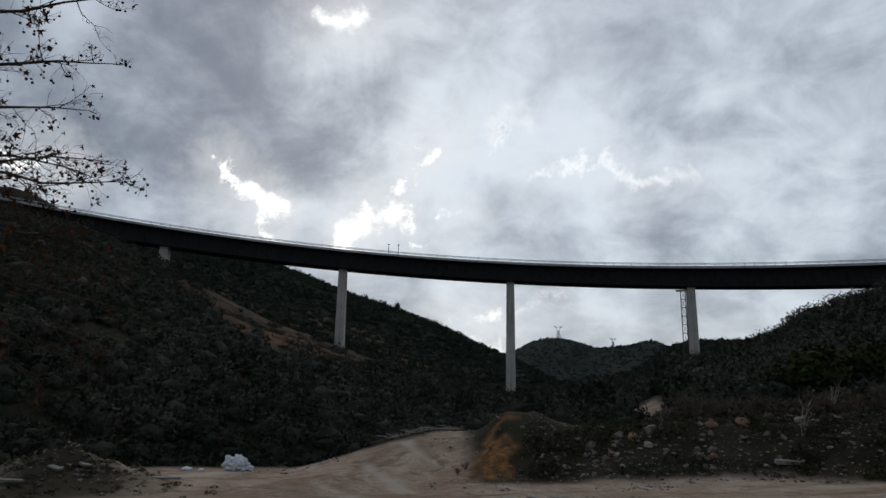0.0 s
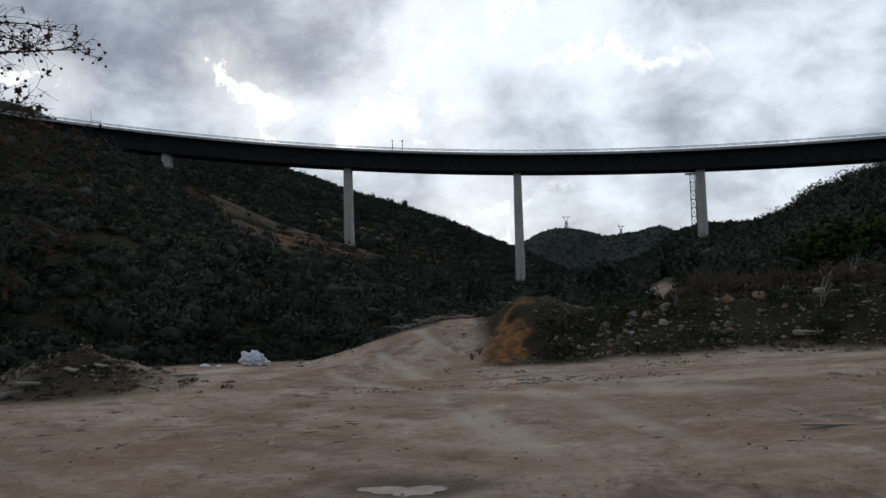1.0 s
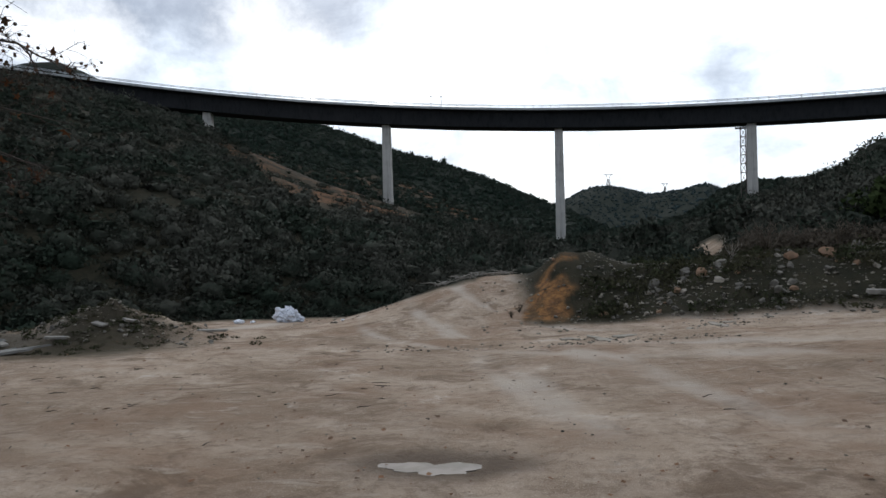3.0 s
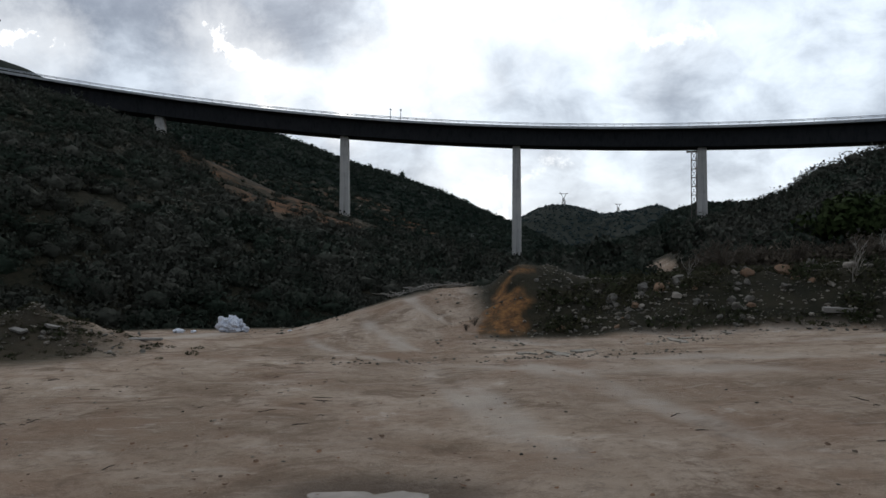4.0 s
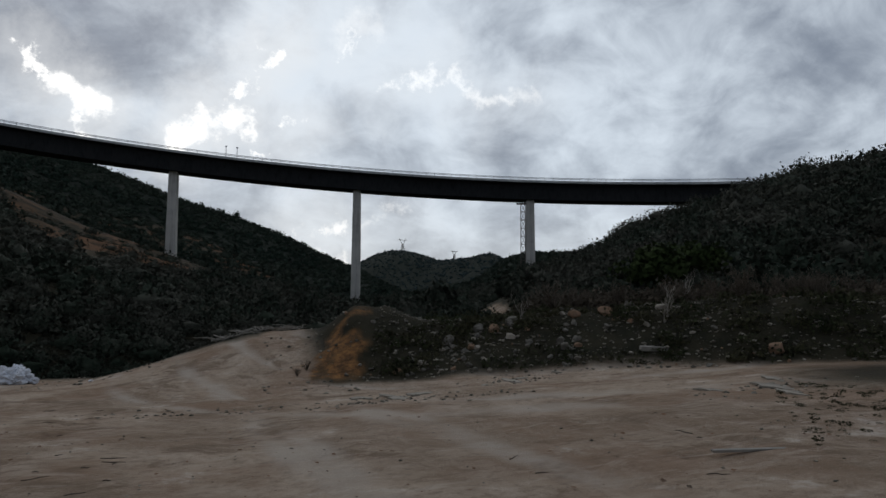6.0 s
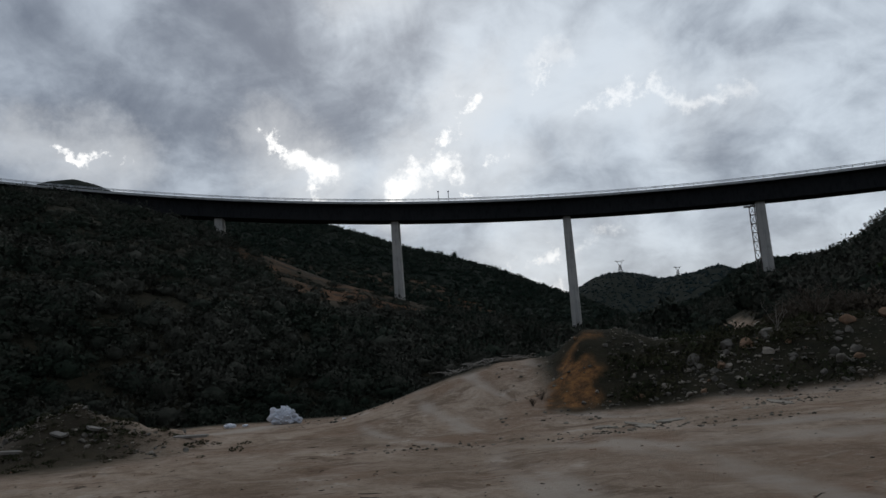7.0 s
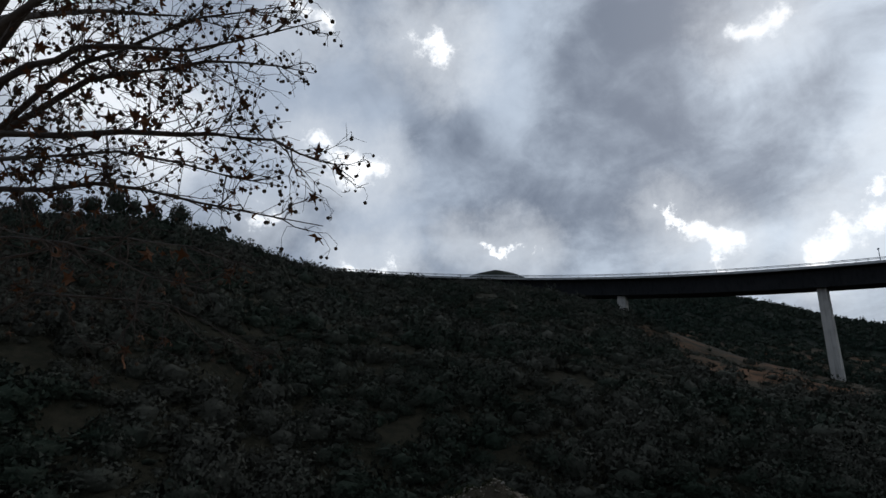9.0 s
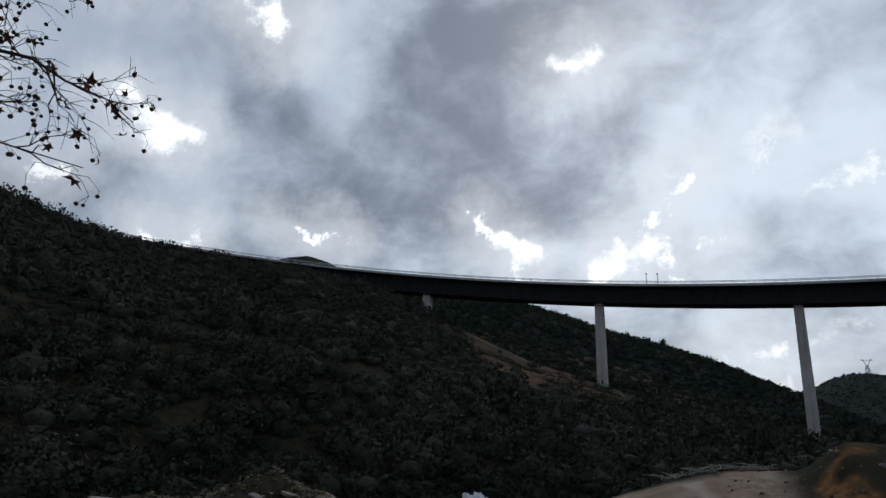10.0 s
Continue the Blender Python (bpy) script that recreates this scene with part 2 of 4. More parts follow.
def concrete_build(c, bands):
    def build(n, co):
        stain = n.add("ShaderNodeMapping", {"Vector": co, "Scale": (1.6, 1.6, 0.12)}).outputs[0]
        run = n.noise(stain, 1.2, 5, 0.6).outputs[0]
        blot = n.noise(co, 0.35, 5, 0.6).outputs[0]
        fine = n.noise(co, 7.0, 5, 0.65).outputs[0]
        dark = tuple(v * 0.55 for v in c)
        colour = n.mix(n.remap(run, 0.45, 0.68, 0, 0.75), c, dark)
        colour = n.mix(n.remap(blot, 0.4, 0.65, 0, 0.5), colour, tuple(v * 1.25 for v in c))
        one = n.add("ShaderNodeObjectInfo").outputs["Random"]
        colour = n.mix(n.math("MULTIPLY", one, bands), colour, tuple(v * 0.6 for v in c))
        colour = n.mix(n.remap(fine, 0.55, 0.75, 0, 0.35), colour, dark)
        return colour, 0.9, fine, 0.02, {"Specular IOR Level": 0.12}
    return build


def mottled_build(c1, c2, scale, rough=0.9, metal=0.0, bump=0.02):
    def build(n, co):
        a = n.noise(co, scale, 6, 0.65).outputs[0]
        b = n.noise(co, scale * 7, 4, 0.7).outputs[0]
        one = n.add("ShaderNodeObjectInfo").outputs["Random"]
        colour = n.mix(n.remap(a, 0.35, 0.65), c1, c2)
        colour = n.mix(n.remap(b, 0.55, 0.75, 0, 0.5), colour, tuple(v * 0.55 for v in c1))
        colour = n.mix(n.math("MULTIPLY", one, 0.45), colour, tuple(v * 0.6 for v in c2))
        return colour, rough, a, bump, {"Metallic": metal, "Specular IOR Level": 0.3}
    return build


def island_build(c1, c2, rough=0.9):
    def build(n, co):
        one = n.add("ShaderNodeNewGeometry").outputs["Random Per Island"]
        a = n.noise(co, 12.0, 4, 0.6).outputs[0]
        return n.mix(n.math("POWER", n.math("ADD", one, n.math("SUBTRACT", a, 0.5), True), 1.6), c1, c2), rough, a, 0.01, {"Specular IOR Level": 0.25}
    return build


GROUND = material("earth", ground_build)
SCRUB = material("scrub_leaves", leaf_build((0.026, 0.036, 0.024), (0.064, 0.062, 0.048), (0.078, 0.082, 0.060), 0.07, 2.2))
SCRUB_FAR = material("far_scrub_leaves", leaf_build((0.018, 0.030, 0.021), (0.034, 0.044, 0.031), (0.044, 0.053, 0.039), 0.03, 1.2))
WEEDS = material("weed_leaves", leaf_build((0.034, 0.042, 0.018), (0.062, 0.056, 0.030), (0.085, 0.085, 0.045), 0.8, 9.0))
# the blue in these greens is distance haze, painted into the base colour
WOODS_HAZED = material("hazed_woods", leaf_build((0.020, 0.036, 0.038), (0.030, 0.046, 0.046), (0.040, 0.056, 0.056), 0.02, 0.5))
SCRUB_GREEN = material("green_leaves", leaf_build((0.030, 0.046, 0.014), (0.046, 0.062, 0.022), (0.075, 0.085, 0.036), 0.8, 6.0))
DRY = material("dry_brush", leaf_build((0.06, 0.048, 0.034), (0.10, 0.078, 0.055), (0.13, 0.11, 0.085), 0.9, 12.0))
CONCRETE = material("pier_concrete", concrete_build((0.50, 0.475, 0.43), 0.35))
# near black: the deck's own shade is put into this concrete's colour
CONCRETE_SHADED = material("shaded_girder_concrete", concrete_build((0.032, 0.033, 0.035), 0.0))
CONCRETE_EDGE = material("kerb_concrete", concrete_build((0.42, 0.42, 0.41), 0.2))
STEEL = material("galvanised_steel", mottled_build((0.50, 0.51, 0.52), (0.42, 0.43, 0.44), 3.0, 0.45, 0.6, 0.0))
RUST = material("rusty_steel", mottled_build((0.16, 0.13, 0.11), (0.10, 0.085, 0.075), 2.0, 0.8, 0.3, 0.0))


# ---- the lie of the land ----
def smooth(v):
    v = np.clip(v, 0, 1)
    return v * v * (3 - 2 * v)


def fbm(x, y, scale, octaves=4, seed=0):
    """Value noise in numpy, about -1 to 1."""
    total, amp = np.zeros_like(x, dtype=float), 1.0
    for o in range(octaves):
        u, v = x / scale + 17.3 * (o + seed), y / scale - 9.1 * (o + seed)
        i, j = np.floor(u), np.floor(v)
        f, g = smooth(u - i), smooth(v - j)

        def h(a, b):
            w = np.sin(a * 127.1 + b * 311.7 + seed * 13.7) * 43758.5453
            return (w - np.floor(w)) * 2 - 1
        total += amp * ((h(i, j) * (1 - f) + h(i + 1, j) * f) * (1 - g) + (h(i, j + 1) * (1 - f) + h(i + 1, j + 1) * f) * g)
        amp, scale = amp * 0.5, scale * 0.5
    return total / 1.6


EYE = 1.55
# azimuth, distance and angle of height of the valley sides' brow
# rows at -180, -100 and from 60 up: unseen hills, added for the light
BROW = np.array([(-180, 140, 6), (-100, 110, 12), (-75, 105, 15.2), (-71, 105, 16.4), (-65, 107, 16.9), (-60.7, 112, 16.6), (-57, 118, 15.6), (-52, 128, 14.2),
                 (-48.5, 138, 13.4), (-43, 148, 13.0), (-35, 158, 12.7), (-28.6, 163, 11.5), (-22.4, 166, 9.4), (-13.8, 163, 5.5), (-7.7, 159, 3.4),
                 (-1.2, 157, 1.3), (7.8, 155, -0.6), (16, 155, 0), (20, 155, 1.0), (23.2, 154, 2.5), (26, 152, 3.4), (28.5, 148, 4.2), (32, 140, 6.1),
                 (35.2, 134, 7.1), (40, 125, 8.6), (44, 115, 9.6), (48, 106, 9.9), (60, 100, 11.5), (100, 110, 10), (180, 140, 6)])
RIDGE_AZ = (-60, -40, -22.3, -14.1, -10.8, -8.4, -6, -2.5, 1, 4, 6.4, 8.1, 12, 18, 20.2, 21.5, 23.2, 26.1, 30, 40)
RIDGE_EL = (9, 10.6, 10.6, 10.0, 9.0, 8.1, 7.35, 6.4, 5.2, 3.9, 2.8, 2.2, 0.2, 1.2, 2.8, 3.6, 3.8, 3.7, 3.8, 3.6)
FAR_AZ = (-60, -38.5, -36.8, -35.4, -33.5, -31.8, -30, -28, 0, 6.7, 8.2, 9.6, 10.9, 12.8, 15.1, 17.5, 19.5, 20.8, 26, 60)
FAR_EL = (8, 11.5, 12.9, 13.5, 13.8, 13.4, 12.6, 9.5, 1.9, 2.7, 3.2, 3.9, 4.2, 4.0, 3.3, 3.55, 4.0, 3.4, 3.0, 3.0)


def cut_slope(az, r, z, x, y):
    """How far a place lies on the bare cut beside the viaduct's piers, 0 to 1."""
    el = np.degrees(np.arctan2(z - EYE, r)) + 0.35 * fbm(x, y, 12, 4, 77)
    low = np.interp(az, (-22.4, -19.3, -16.4, -13.7, -9.0, -5.1, -0.1, 5.9), (8.4, 6.4, 4.1, 2.4, 1.8, 1.5, 0.8, -0.4))
    high = np.interp(az, (-22.3, -19.2, -17.0, -13.9, -8.7, -4.9, -0.0, 5.9), (9.0, 8.4, 7.8, 6.5, 6.7, 4.9, 2.2, 0.6))
    return smooth((el - low) / 0.6) * smooth((high - el) / 0.5) * smooth((az + 22.5) / 1.0) * smooth((5 - az) / 4) * smooth((r - 75) / 10) * (r < 240)


def near_ground(x, y):
    r, az = np.hypot(x, y), np.degrees(np.arctan2(x, y))
    z = -0.055 * np.maximum(0, np.minimum(y, 30) - 4.5) + 0.055 * np.clip(x, 0, 25)
    z = z + 1.3 * smooth((y - 14.5) / 6) * smooth((x + 5.0) / 5.6)
    # bank of spoil on the far side of the clearing
    uneven = 0.2 * fbm(x, y, 2.6, 4, 3)
    front = smooth((r - 15.5 + 0.9 * fbm(x, y, 4, 2, 5)) / 3.0)
    side = smooth((x - 1.0 + 0.06 * (y - 15) + 0.3 * fbm(x, y, 2, 2, 8)) / 1.7)
    back = smooth((30 - r) / 10)
    top = np.interp(az, (0, 5, 7.5, 10.7, 13, 20, 28, 34.5, 48, 70), (0.4, 0.6, 1.1, 1.0, 0.85, 0.95, 1.05, 1.3, 1.5, 1.6))
    top = top - 1.1 * smooth((r - 19.3) / 5) * smooth((22 - az) / 4)
    lumps = 0.11 * fbm(x, y, 0.9, 3, 19) * front * side * (1 - smooth((r - 20) / 3))
    z = z + front * side * (top + uneven * back - z) + lumps
    # heaps at the edge
    for hx, hy, hr, hz in ((-8.3, 14.6, 0.9, 0.55), (-9.3, 14.9, 1.2, 0.4), (-7.3, 15.6, 1.1, 0.4), (-10.6, 13.4, 1.1, 0.35), (-12.4, 11.6, 1.2, 0.4)):
        d2 = ((x - hx) ** 2 + (y - hy) ** 2) / hr ** 2
        z = z + hz * np.exp(-d2) * (1 + 0.35 * fbm(x, y, 0.5, 3, 11))
    # wash-outs between the track and the bank
    z = z + 0.16 * fbm(x, y, 0.8, 3, 97) * np.exp(-((x - 0.9 - 0.12 * (y - 15)) / 1.0) ** 2) * smooth((r - 13.5) / 1.5) * smooth((20 - r) / 3)
    # puddle hollow and ruts
    z = z - (0.05 + 0.018 * fbm(x, y, 0.3, 3, 15)) * np.exp(-(((x + 0.3) / 0.55) ** 2 + ((y - 4.95) / 0.33) ** 2))
    z = z - 0.03 * np.exp(-((np.hypot(x - 9, y - 22) - 8.3) / 0.2) ** 2) - 0.03 * np.exp(-((np.hypot(x - 9, y - 22) - 9.9) / 0.2) ** 2)
    z = z + 0.035 * fbm(x, y, 1.6, 4, 1) * smooth(r / 3) + 0.02 * fbm(x * 2.2, y * 0.35, 0.8, 3, 2)
    return z


def land(x, y):
    r, az = np.hypot(x, y) + 1e-6, np.degrees(np.arctan2(x, y))
    near = near_ground(x, y)
    # the clearing ends at a ravine along the left valley side
    edge = np.interp(az, (-180, -90, -60, -45, -36, -28, -16, -8, -4, 0, 3, 6), (12, 11, 13, 16, 19.5, 24, 23.6, 22, 20.8, 20.6, 24, 45))
    ravine = smooth((r - edge) / 9.0)
    deep = np.interp(az, (-180, -20, -5, 4, 9), (5, 5.5, 4.5, 2.5, 0.0))
    near = near - ravine * deep * smooth((70 - r) / 30)
    rb = np.interp(az, BROW[:, 0], BROW[:, 1])
    zb = EYE + rb * np.tan(np.radians(np.interp(az, BROW[:, 0], BROW[:, 2])))
    foot = np.interp(az, (-180, -90, -45, -20, 0, 8, 18, 22, 30, 60, 180), (22, 22, 29, 36, 45, 50, 48, 34, 27, 26, 24))
    u = np.clip((r - foot) / (rb - foot), 0, 1)
    floor = np.where(r > 30, near * smooth((90 - r) / 60) + np.interp(az, (-30, -5, 2, 14, 20, 30), (0.2, -1, -2.2, -2.2, 0, 0.2)) * (1 - smooth((90 - r) / 60)), near)
    side = floor + (zb - floor) * u ** np.interp(az, (-60, 0, 20, 60), (0.95, 1.15, 1.1, 0.85))
    z = np.where(r < foot, near, side)
    bumps = fbm(x, y, 26, 4, 6) * np.minimum(2.6, 0.03 * np.maximum(r - foot, 0)) * (1 - 0.75 * smooth((r - rb + 25) / 20))
    z = z + np.where(r > foot, bumps, 0)
    beyond = np.maximum(r - rb, 0)
    z = z - beyond * 0.12 * smooth(beyond / 30)
    ridge = EYE + 330 * np.tan(np.radians(np.interp(az, RIDGE_AZ, RIDGE_EL)))
    rise = smooth((r - rb - 5) / np.maximum(325 - rb, 1)) * smooth((620 - r) / 290)
    base = np.minimum(zb, ridge)
    z = np.where(beyond > 0, np.maximum(z, base * (1 - rise) * smooth((600 - r) / 400) + ridge * rise + fbm(x, y, 60, 4, 9) * 2.0 * rise * (1 - rise) * 4), z)
    far_r = np.interp(az, (-40, -28, -10, 0, 14, 17, 20), (450, 450, 700, 900, 900, 760, 740))
    far = EYE + far_r * np.tan(np.radians(np.interp(az, FAR_AZ, FAR_EL)))
    up = smooth((r - far_r * 0.55) / (far_r * 0.45)) * smooth((far_r * 2.6 - r) / (far_r * 1.6))
    z = np.where(r > far_r * 0.55, np.maximum(z, far * up + fbm(x, y, 70, 4, 4) * 9 * up * (1 - up)), z)
    return z


def land_at(x, y):
    return float(land(np.array([float(x)]), np.array([float(y)]))[0])


def mesh_of(name, verts, faces, mat, smooth_shade=False):
    """A mesh from numpy arrays; faces is an n x 3 or n x 4 array."""
    me = bpy.data.meshes.new(name)
    k = faces.shape[1]
    me.vertices.add(len(verts))
    me.vertices.foreach_set("co", np.asarray(verts, dtype=np.float32).ravel())
    me.loops.add(faces.size)
    me.loops.foreach_set("vertex_index", faces.astype(np.int32).ravel())
    me.polygons.add(len(faces))
    me.polygons.foreach_set("loop_start", np.arange(0, faces.size, k, dtype=np.int32))
    me.polygons.foreach_set("use_smooth", np.full(len(faces), smooth_shade))
    me.update(calc_edges=True)
    me.materials.append(mat)
    return me


def part(name, bm, mat, parent=None, label=""):
    """Links a bmesh as one mesh object, under a thing if one is given."""
    me = bpy.data.meshes.new(name)
    bm.to_mesh(me)
    bm.free()
    me.materials.append(mat)
    ob = new(name, me)
    if parent:
        ob.parent = parent
    return tagged(ob, label)


def build_ground():
    azs = np.concatenate([np.arange(-180, -92, 4.0), np.arange(-92, 62, 0.4), np.arange(62, 180, 4.0)])
    rs = [0.25]
    while rs[-1] < 30:
        rs.append(rs[-1] * (1.011 if 14.5 < rs[-1] < 20.5 else 1.022))
    while rs[-1] < 4300:
        rs.append(rs[-1] * 1.03)
    rs = np.array(rs)
    a, r = np.meshgrid(np.radians(azs), rs)
    x, y = r * np.sin(a), r * np.cos(a)
    z = land(x.ravel(), y.ravel())
    verts = np.column_stack([x.ravel(), y.ravel(), z])
    na, nr = len(azs), len(rs)
    i, j = np.meshgrid(np.arange(nr - 1), np.arange(na), indexing="ij")
    k = (j + 1) % na
    faces = np.stack([i * na + j, (i + 1) * na + j, (i + 1) * na + k, i * na + k], -1).reshape(-1, 4)[:, ::-1]
    hub = len(verts)
    verts = np.vstack([verts, [[0, 0, land_at(0, 0)]]])
    fan = np.stack([np.arange(na), (np.arange(na) + 1) % na, np.full(na, hub)], -1)
    faces = np.concatenate([np.stack([faces[:, 0], faces[:, 1], faces[:, 2]], -1), np.stack([faces[:, 0], faces[:, 2], faces[:, 3]], -1), fan[:, ::-1]])
    me = mesh_of("ground", verts, faces, GROUND, True)
    X, Y, R, A = verts[:, 0], verts[:, 1], np.hypot(verts[:, 0], verts[:, 1]), np.degrees(np.arctan2(verts[:, 0], verts[:, 1]))
    wob = fbm(X, Y, 3.0, 4, 21)
    edge = np.interp(A, (-180, -90, -60, -45, -36, -28, -16, -8, -4, 0, 3, 6), (12, 11, 13, 16, 19.5, 24, 23.6, 22, 20.8, 20.6, 24, 30))
    dirt = smooth((edge - R + wob) / 1.5)
    bank = smooth((R - 15.35 + 0.5 * wob) / 0.6) * smooth((X - 1.15 + 0.06 * (Y - 15) + 0.3 * wob) / 0.8)
    dirt = dirt * (1 - bank)
    for hx, hy, hr in ((-7.9, 13.6, 2.0), (-10.8, 12.4, 2.0), (9.8, 9.0, 2.2)):
        dirt = dirt * (1 - 0.92 * smooth(1.3 - np.hypot(X - hx, Y - hy) / hr + 0.4 * wob))
    # old road on the valley floor
    dirt = np.maximum(dirt, 0.8 * smooth((1.3 - np.abs(A - 19.5 + 0.05 * (R - 50))) / 0.6) * smooth((R - 38) / 4) * smooth((66 - R) / 6))
    scar = cut_slope(A, R, verts[:, 2], X, Y) * 0.9
    heath = smooth((R - 180) / 30)
    ochre = smooth((0.46 - np.abs(X - 1.5 - 0.32 * (Y - 15.5) + 0.75 * fbm(X, Y, 0.8, 5, 71))) / 0.3) * smooth((R - 15.6 + 0.4 * wob) / 0.6) * smooth((19.2 - R) / 1.5)
    wet = smooth(1.6 - np.hypot((X + 0.2) / 0.62, (Y - 5.0) / 0.36) + 0.5 * fbm(X, Y, 0.6, 4, 61))
    col = np.column_stack([dirt, scar, ochre, np.ones_like(dirt)]).astype(np.float32)
    tread = np.zeros_like(R)
    for cx, cy, rad in ((9, 22, 8.3), (9, 22, 9.9), (9.5, 21, 11.6), (9.5, 21, 13.1)):
        d = np.abs(np.hypot(X - cx, Y - cy) - rad + 0.25 * fbm(X, Y, 3, 2, 81))
        tread = np.maximum(tread, np.exp(-(d / 0.24) ** 2))
    for ax, ay, bx, by in ((0.4, 18, 3.2, 3), (-1.1, 18, 1.5, 3), (2.0, 12, 11, 8.4), (1.5, 10.4, 11, 6.6)):
        ux, uy = bx - ax, by - ay
        k = ((X - ax) * ux + (Y - ay) * uy) / (ux * ux + uy * uy)
        d = np.hypot(X - ax - k * ux, Y - ay - k * uy) + 0.3 * fbm(X, Y, 3, 2, 83)
        tread = np.maximum(tread, np.exp(-(d / 0.26) ** 2) * smooth(k * 4) * smooth((1 - k) * 4))
    tread = tread * (0.55 + 0.6 * fbm(X, Y, 1.1, 4, 85))
    damp = 1.6 * np.exp(-((R - 13.4 + 0.9 * fbm(X, Y, 2.5, 3, 87)) / 0.9) ** 2) * smooth((A + 4) / 6) * smooth((34 - A) / 8) * (0.6 + 0.6 * fbm(X, Y, 0.7, 4, 89))
    damp = damp + 1.1 * np.exp(-((X - 7.5) / 2.2) ** 2 - ((Y - 8.6) / 1.5) ** 2) * (0.6 + 0.6 * fbm(X, Y, 0.8, 4, 91))
    damp = damp + 1.2 * np.exp(-((X - 0.75 - 0.1 * (Y - 15)) / 0.55) ** 2) * smooth((R - 13.8) / 1.2) * smooth((19.5 - R) / 2) * (0.5 + 0.9 * fbm(X, Y, 0.5, 4, 95))
    damp = damp + 0.9 * smooth((fbm(X, Y, 2.2, 5, 99) - 0.1) / 0.5) * np.exp(-((X + 5.0) / 3.0) ** 2 - ((Y - 9.5) / 3.0) ** 2)
    # pale hard strip along the clearing's edge
    k = np.clip(((X + 11.0) * 4.7 + (Y - 10.6) * 9.0) / (4.7 ** 2 + 9.0 ** 2), 0, 1)
    strip = np.exp(-(np.hypot(X + 11.0 - 4.7 * k, Y - 10.6 - 9.0 * k) / 0.7) ** 2) * (0.75 + 0.5 * fbm(X, Y, 0.9, 4, 101))
    tread = np.clip(np.maximum(tread - damp, strip), -1, 1)
    me.attributes.new("tread", "FLOAT", "POINT").data.foreach_set("value", tread.astype(np.float32))
    me.attributes.new("heath", "FLOAT", "POINT").data.foreach_set("value", heath.astype(np.float32))
    me.attributes.new("wet", "FLOAT", "POINT").data.foreach_set("value", wet.astype(np.float32))
    me.color_attributes.new("kinds", "FLOAT_COLOR", "POINT").data.foreach_set("color", col.ravel())
    tagged(new("ground", me), "rutted dirt clearing running up into scrub-covered valley sides", "ground", kind="structure")


build_ground()


# ---- scrub ----
def clump_template(rng, leaves, leaf, flat=0.8, body=2):
    """A bush one unit wide: a lumpy body and small leaves over it. Rows of place, soft normal and tint."""
    lobes = rng.normal(size=(7, 3))
    lobes[:, 2] = np.abs(lobes[:, 2])
    lobes /= np.linalg.norm(lobes, axis=1)[:, None]

    def reach(d):
        return 0.66 + 0.36 * np.max(np.maximum(d @ lobes.T, 0) ** 4, axis=1)
    rows = []
    if body:
        bm = bmesh.new()
        bmesh.ops.create_icosphere(bm, subdivisions=body, radius=1.0)
        pts = np.array([tuple(v.co) for v in bm.verts])
        tris = np.array([[v.index for v in f.verts] for f in bm.faces])
        bm.free()
        tris = tris[pts[tris][:, :, 2].max(axis=1) > -0.3]
        c = pts * (0.66 * reach(pts) * rng.uniform(0.8, 1.1, len(pts)))[:, None] * np.array([1, 1, flat])
        rows.append(np.column_stack([c[tris].reshape(-1, 3), pts[tris].reshape(-1, 3), np.full(tris.size, 0.5)]))
    d = rng.normal(size=(leaves, 3))
    d[:, 2] = np.abs(d[:, 2]) * 0.9 - 0.2
    d /= np.linalg.norm(d, axis=1)[:, None]
    rad = reach(d) * (0.68 + 0.4 * rng.random(leaves))
    c = d * rad[:, None] * np.array([1, 1, flat])
    nrm = d * 0.5 + 0.9 * rng.normal(size=(leaves, 3))
    nrm /= np.linalg.norm(nrm, axis=1)[:, None]
    t = np.cross(nrm, rng.normal(size=(leaves, 3)))
    t /= np.linalg.norm(t, axis=1)[:, None]
    b = np.cross(nrm, t)
    k = leaf * (0.6 + 0.8 * rng.random(leaves))[:, None]
    v = np.stack([c - t * k, c + t * k * 0.7 - b * k * 0.8, c + t * k * 0.3 + b * k], 1)
    soft = d * (0.35 + rad)[:, None] + np.array([0, 0, 0.25]) + 0.22 * nrm * np.sign((nrm * d).sum(1))[:, None]
    soft /= np.linalg.norm(soft, axis=1)[:, None]
    rows.append(np.column_stack([v.reshape(-1, 3), np.repeat(soft, 3, axis=0), np.repeat(rng.uniform(0.3, 0.8, leaves), 3)]))
    return np.concatenate(rows)


def leaf_mesh(name, v, mat):
    me = mesh_of(name, v[:, :3], np.arange(len(v)).reshape(-1, 3), mat)
    me.attributes.new("soft", "FLOAT_VECTOR", "POINT").data.foreach_set("vector", v[:, 3:6].astype(np.float32).ravel())
    me.attributes.new("tint", "FLOAT", "POINT").data.foreach_set("value", v[:, 6].astype(np.float32))
    return me


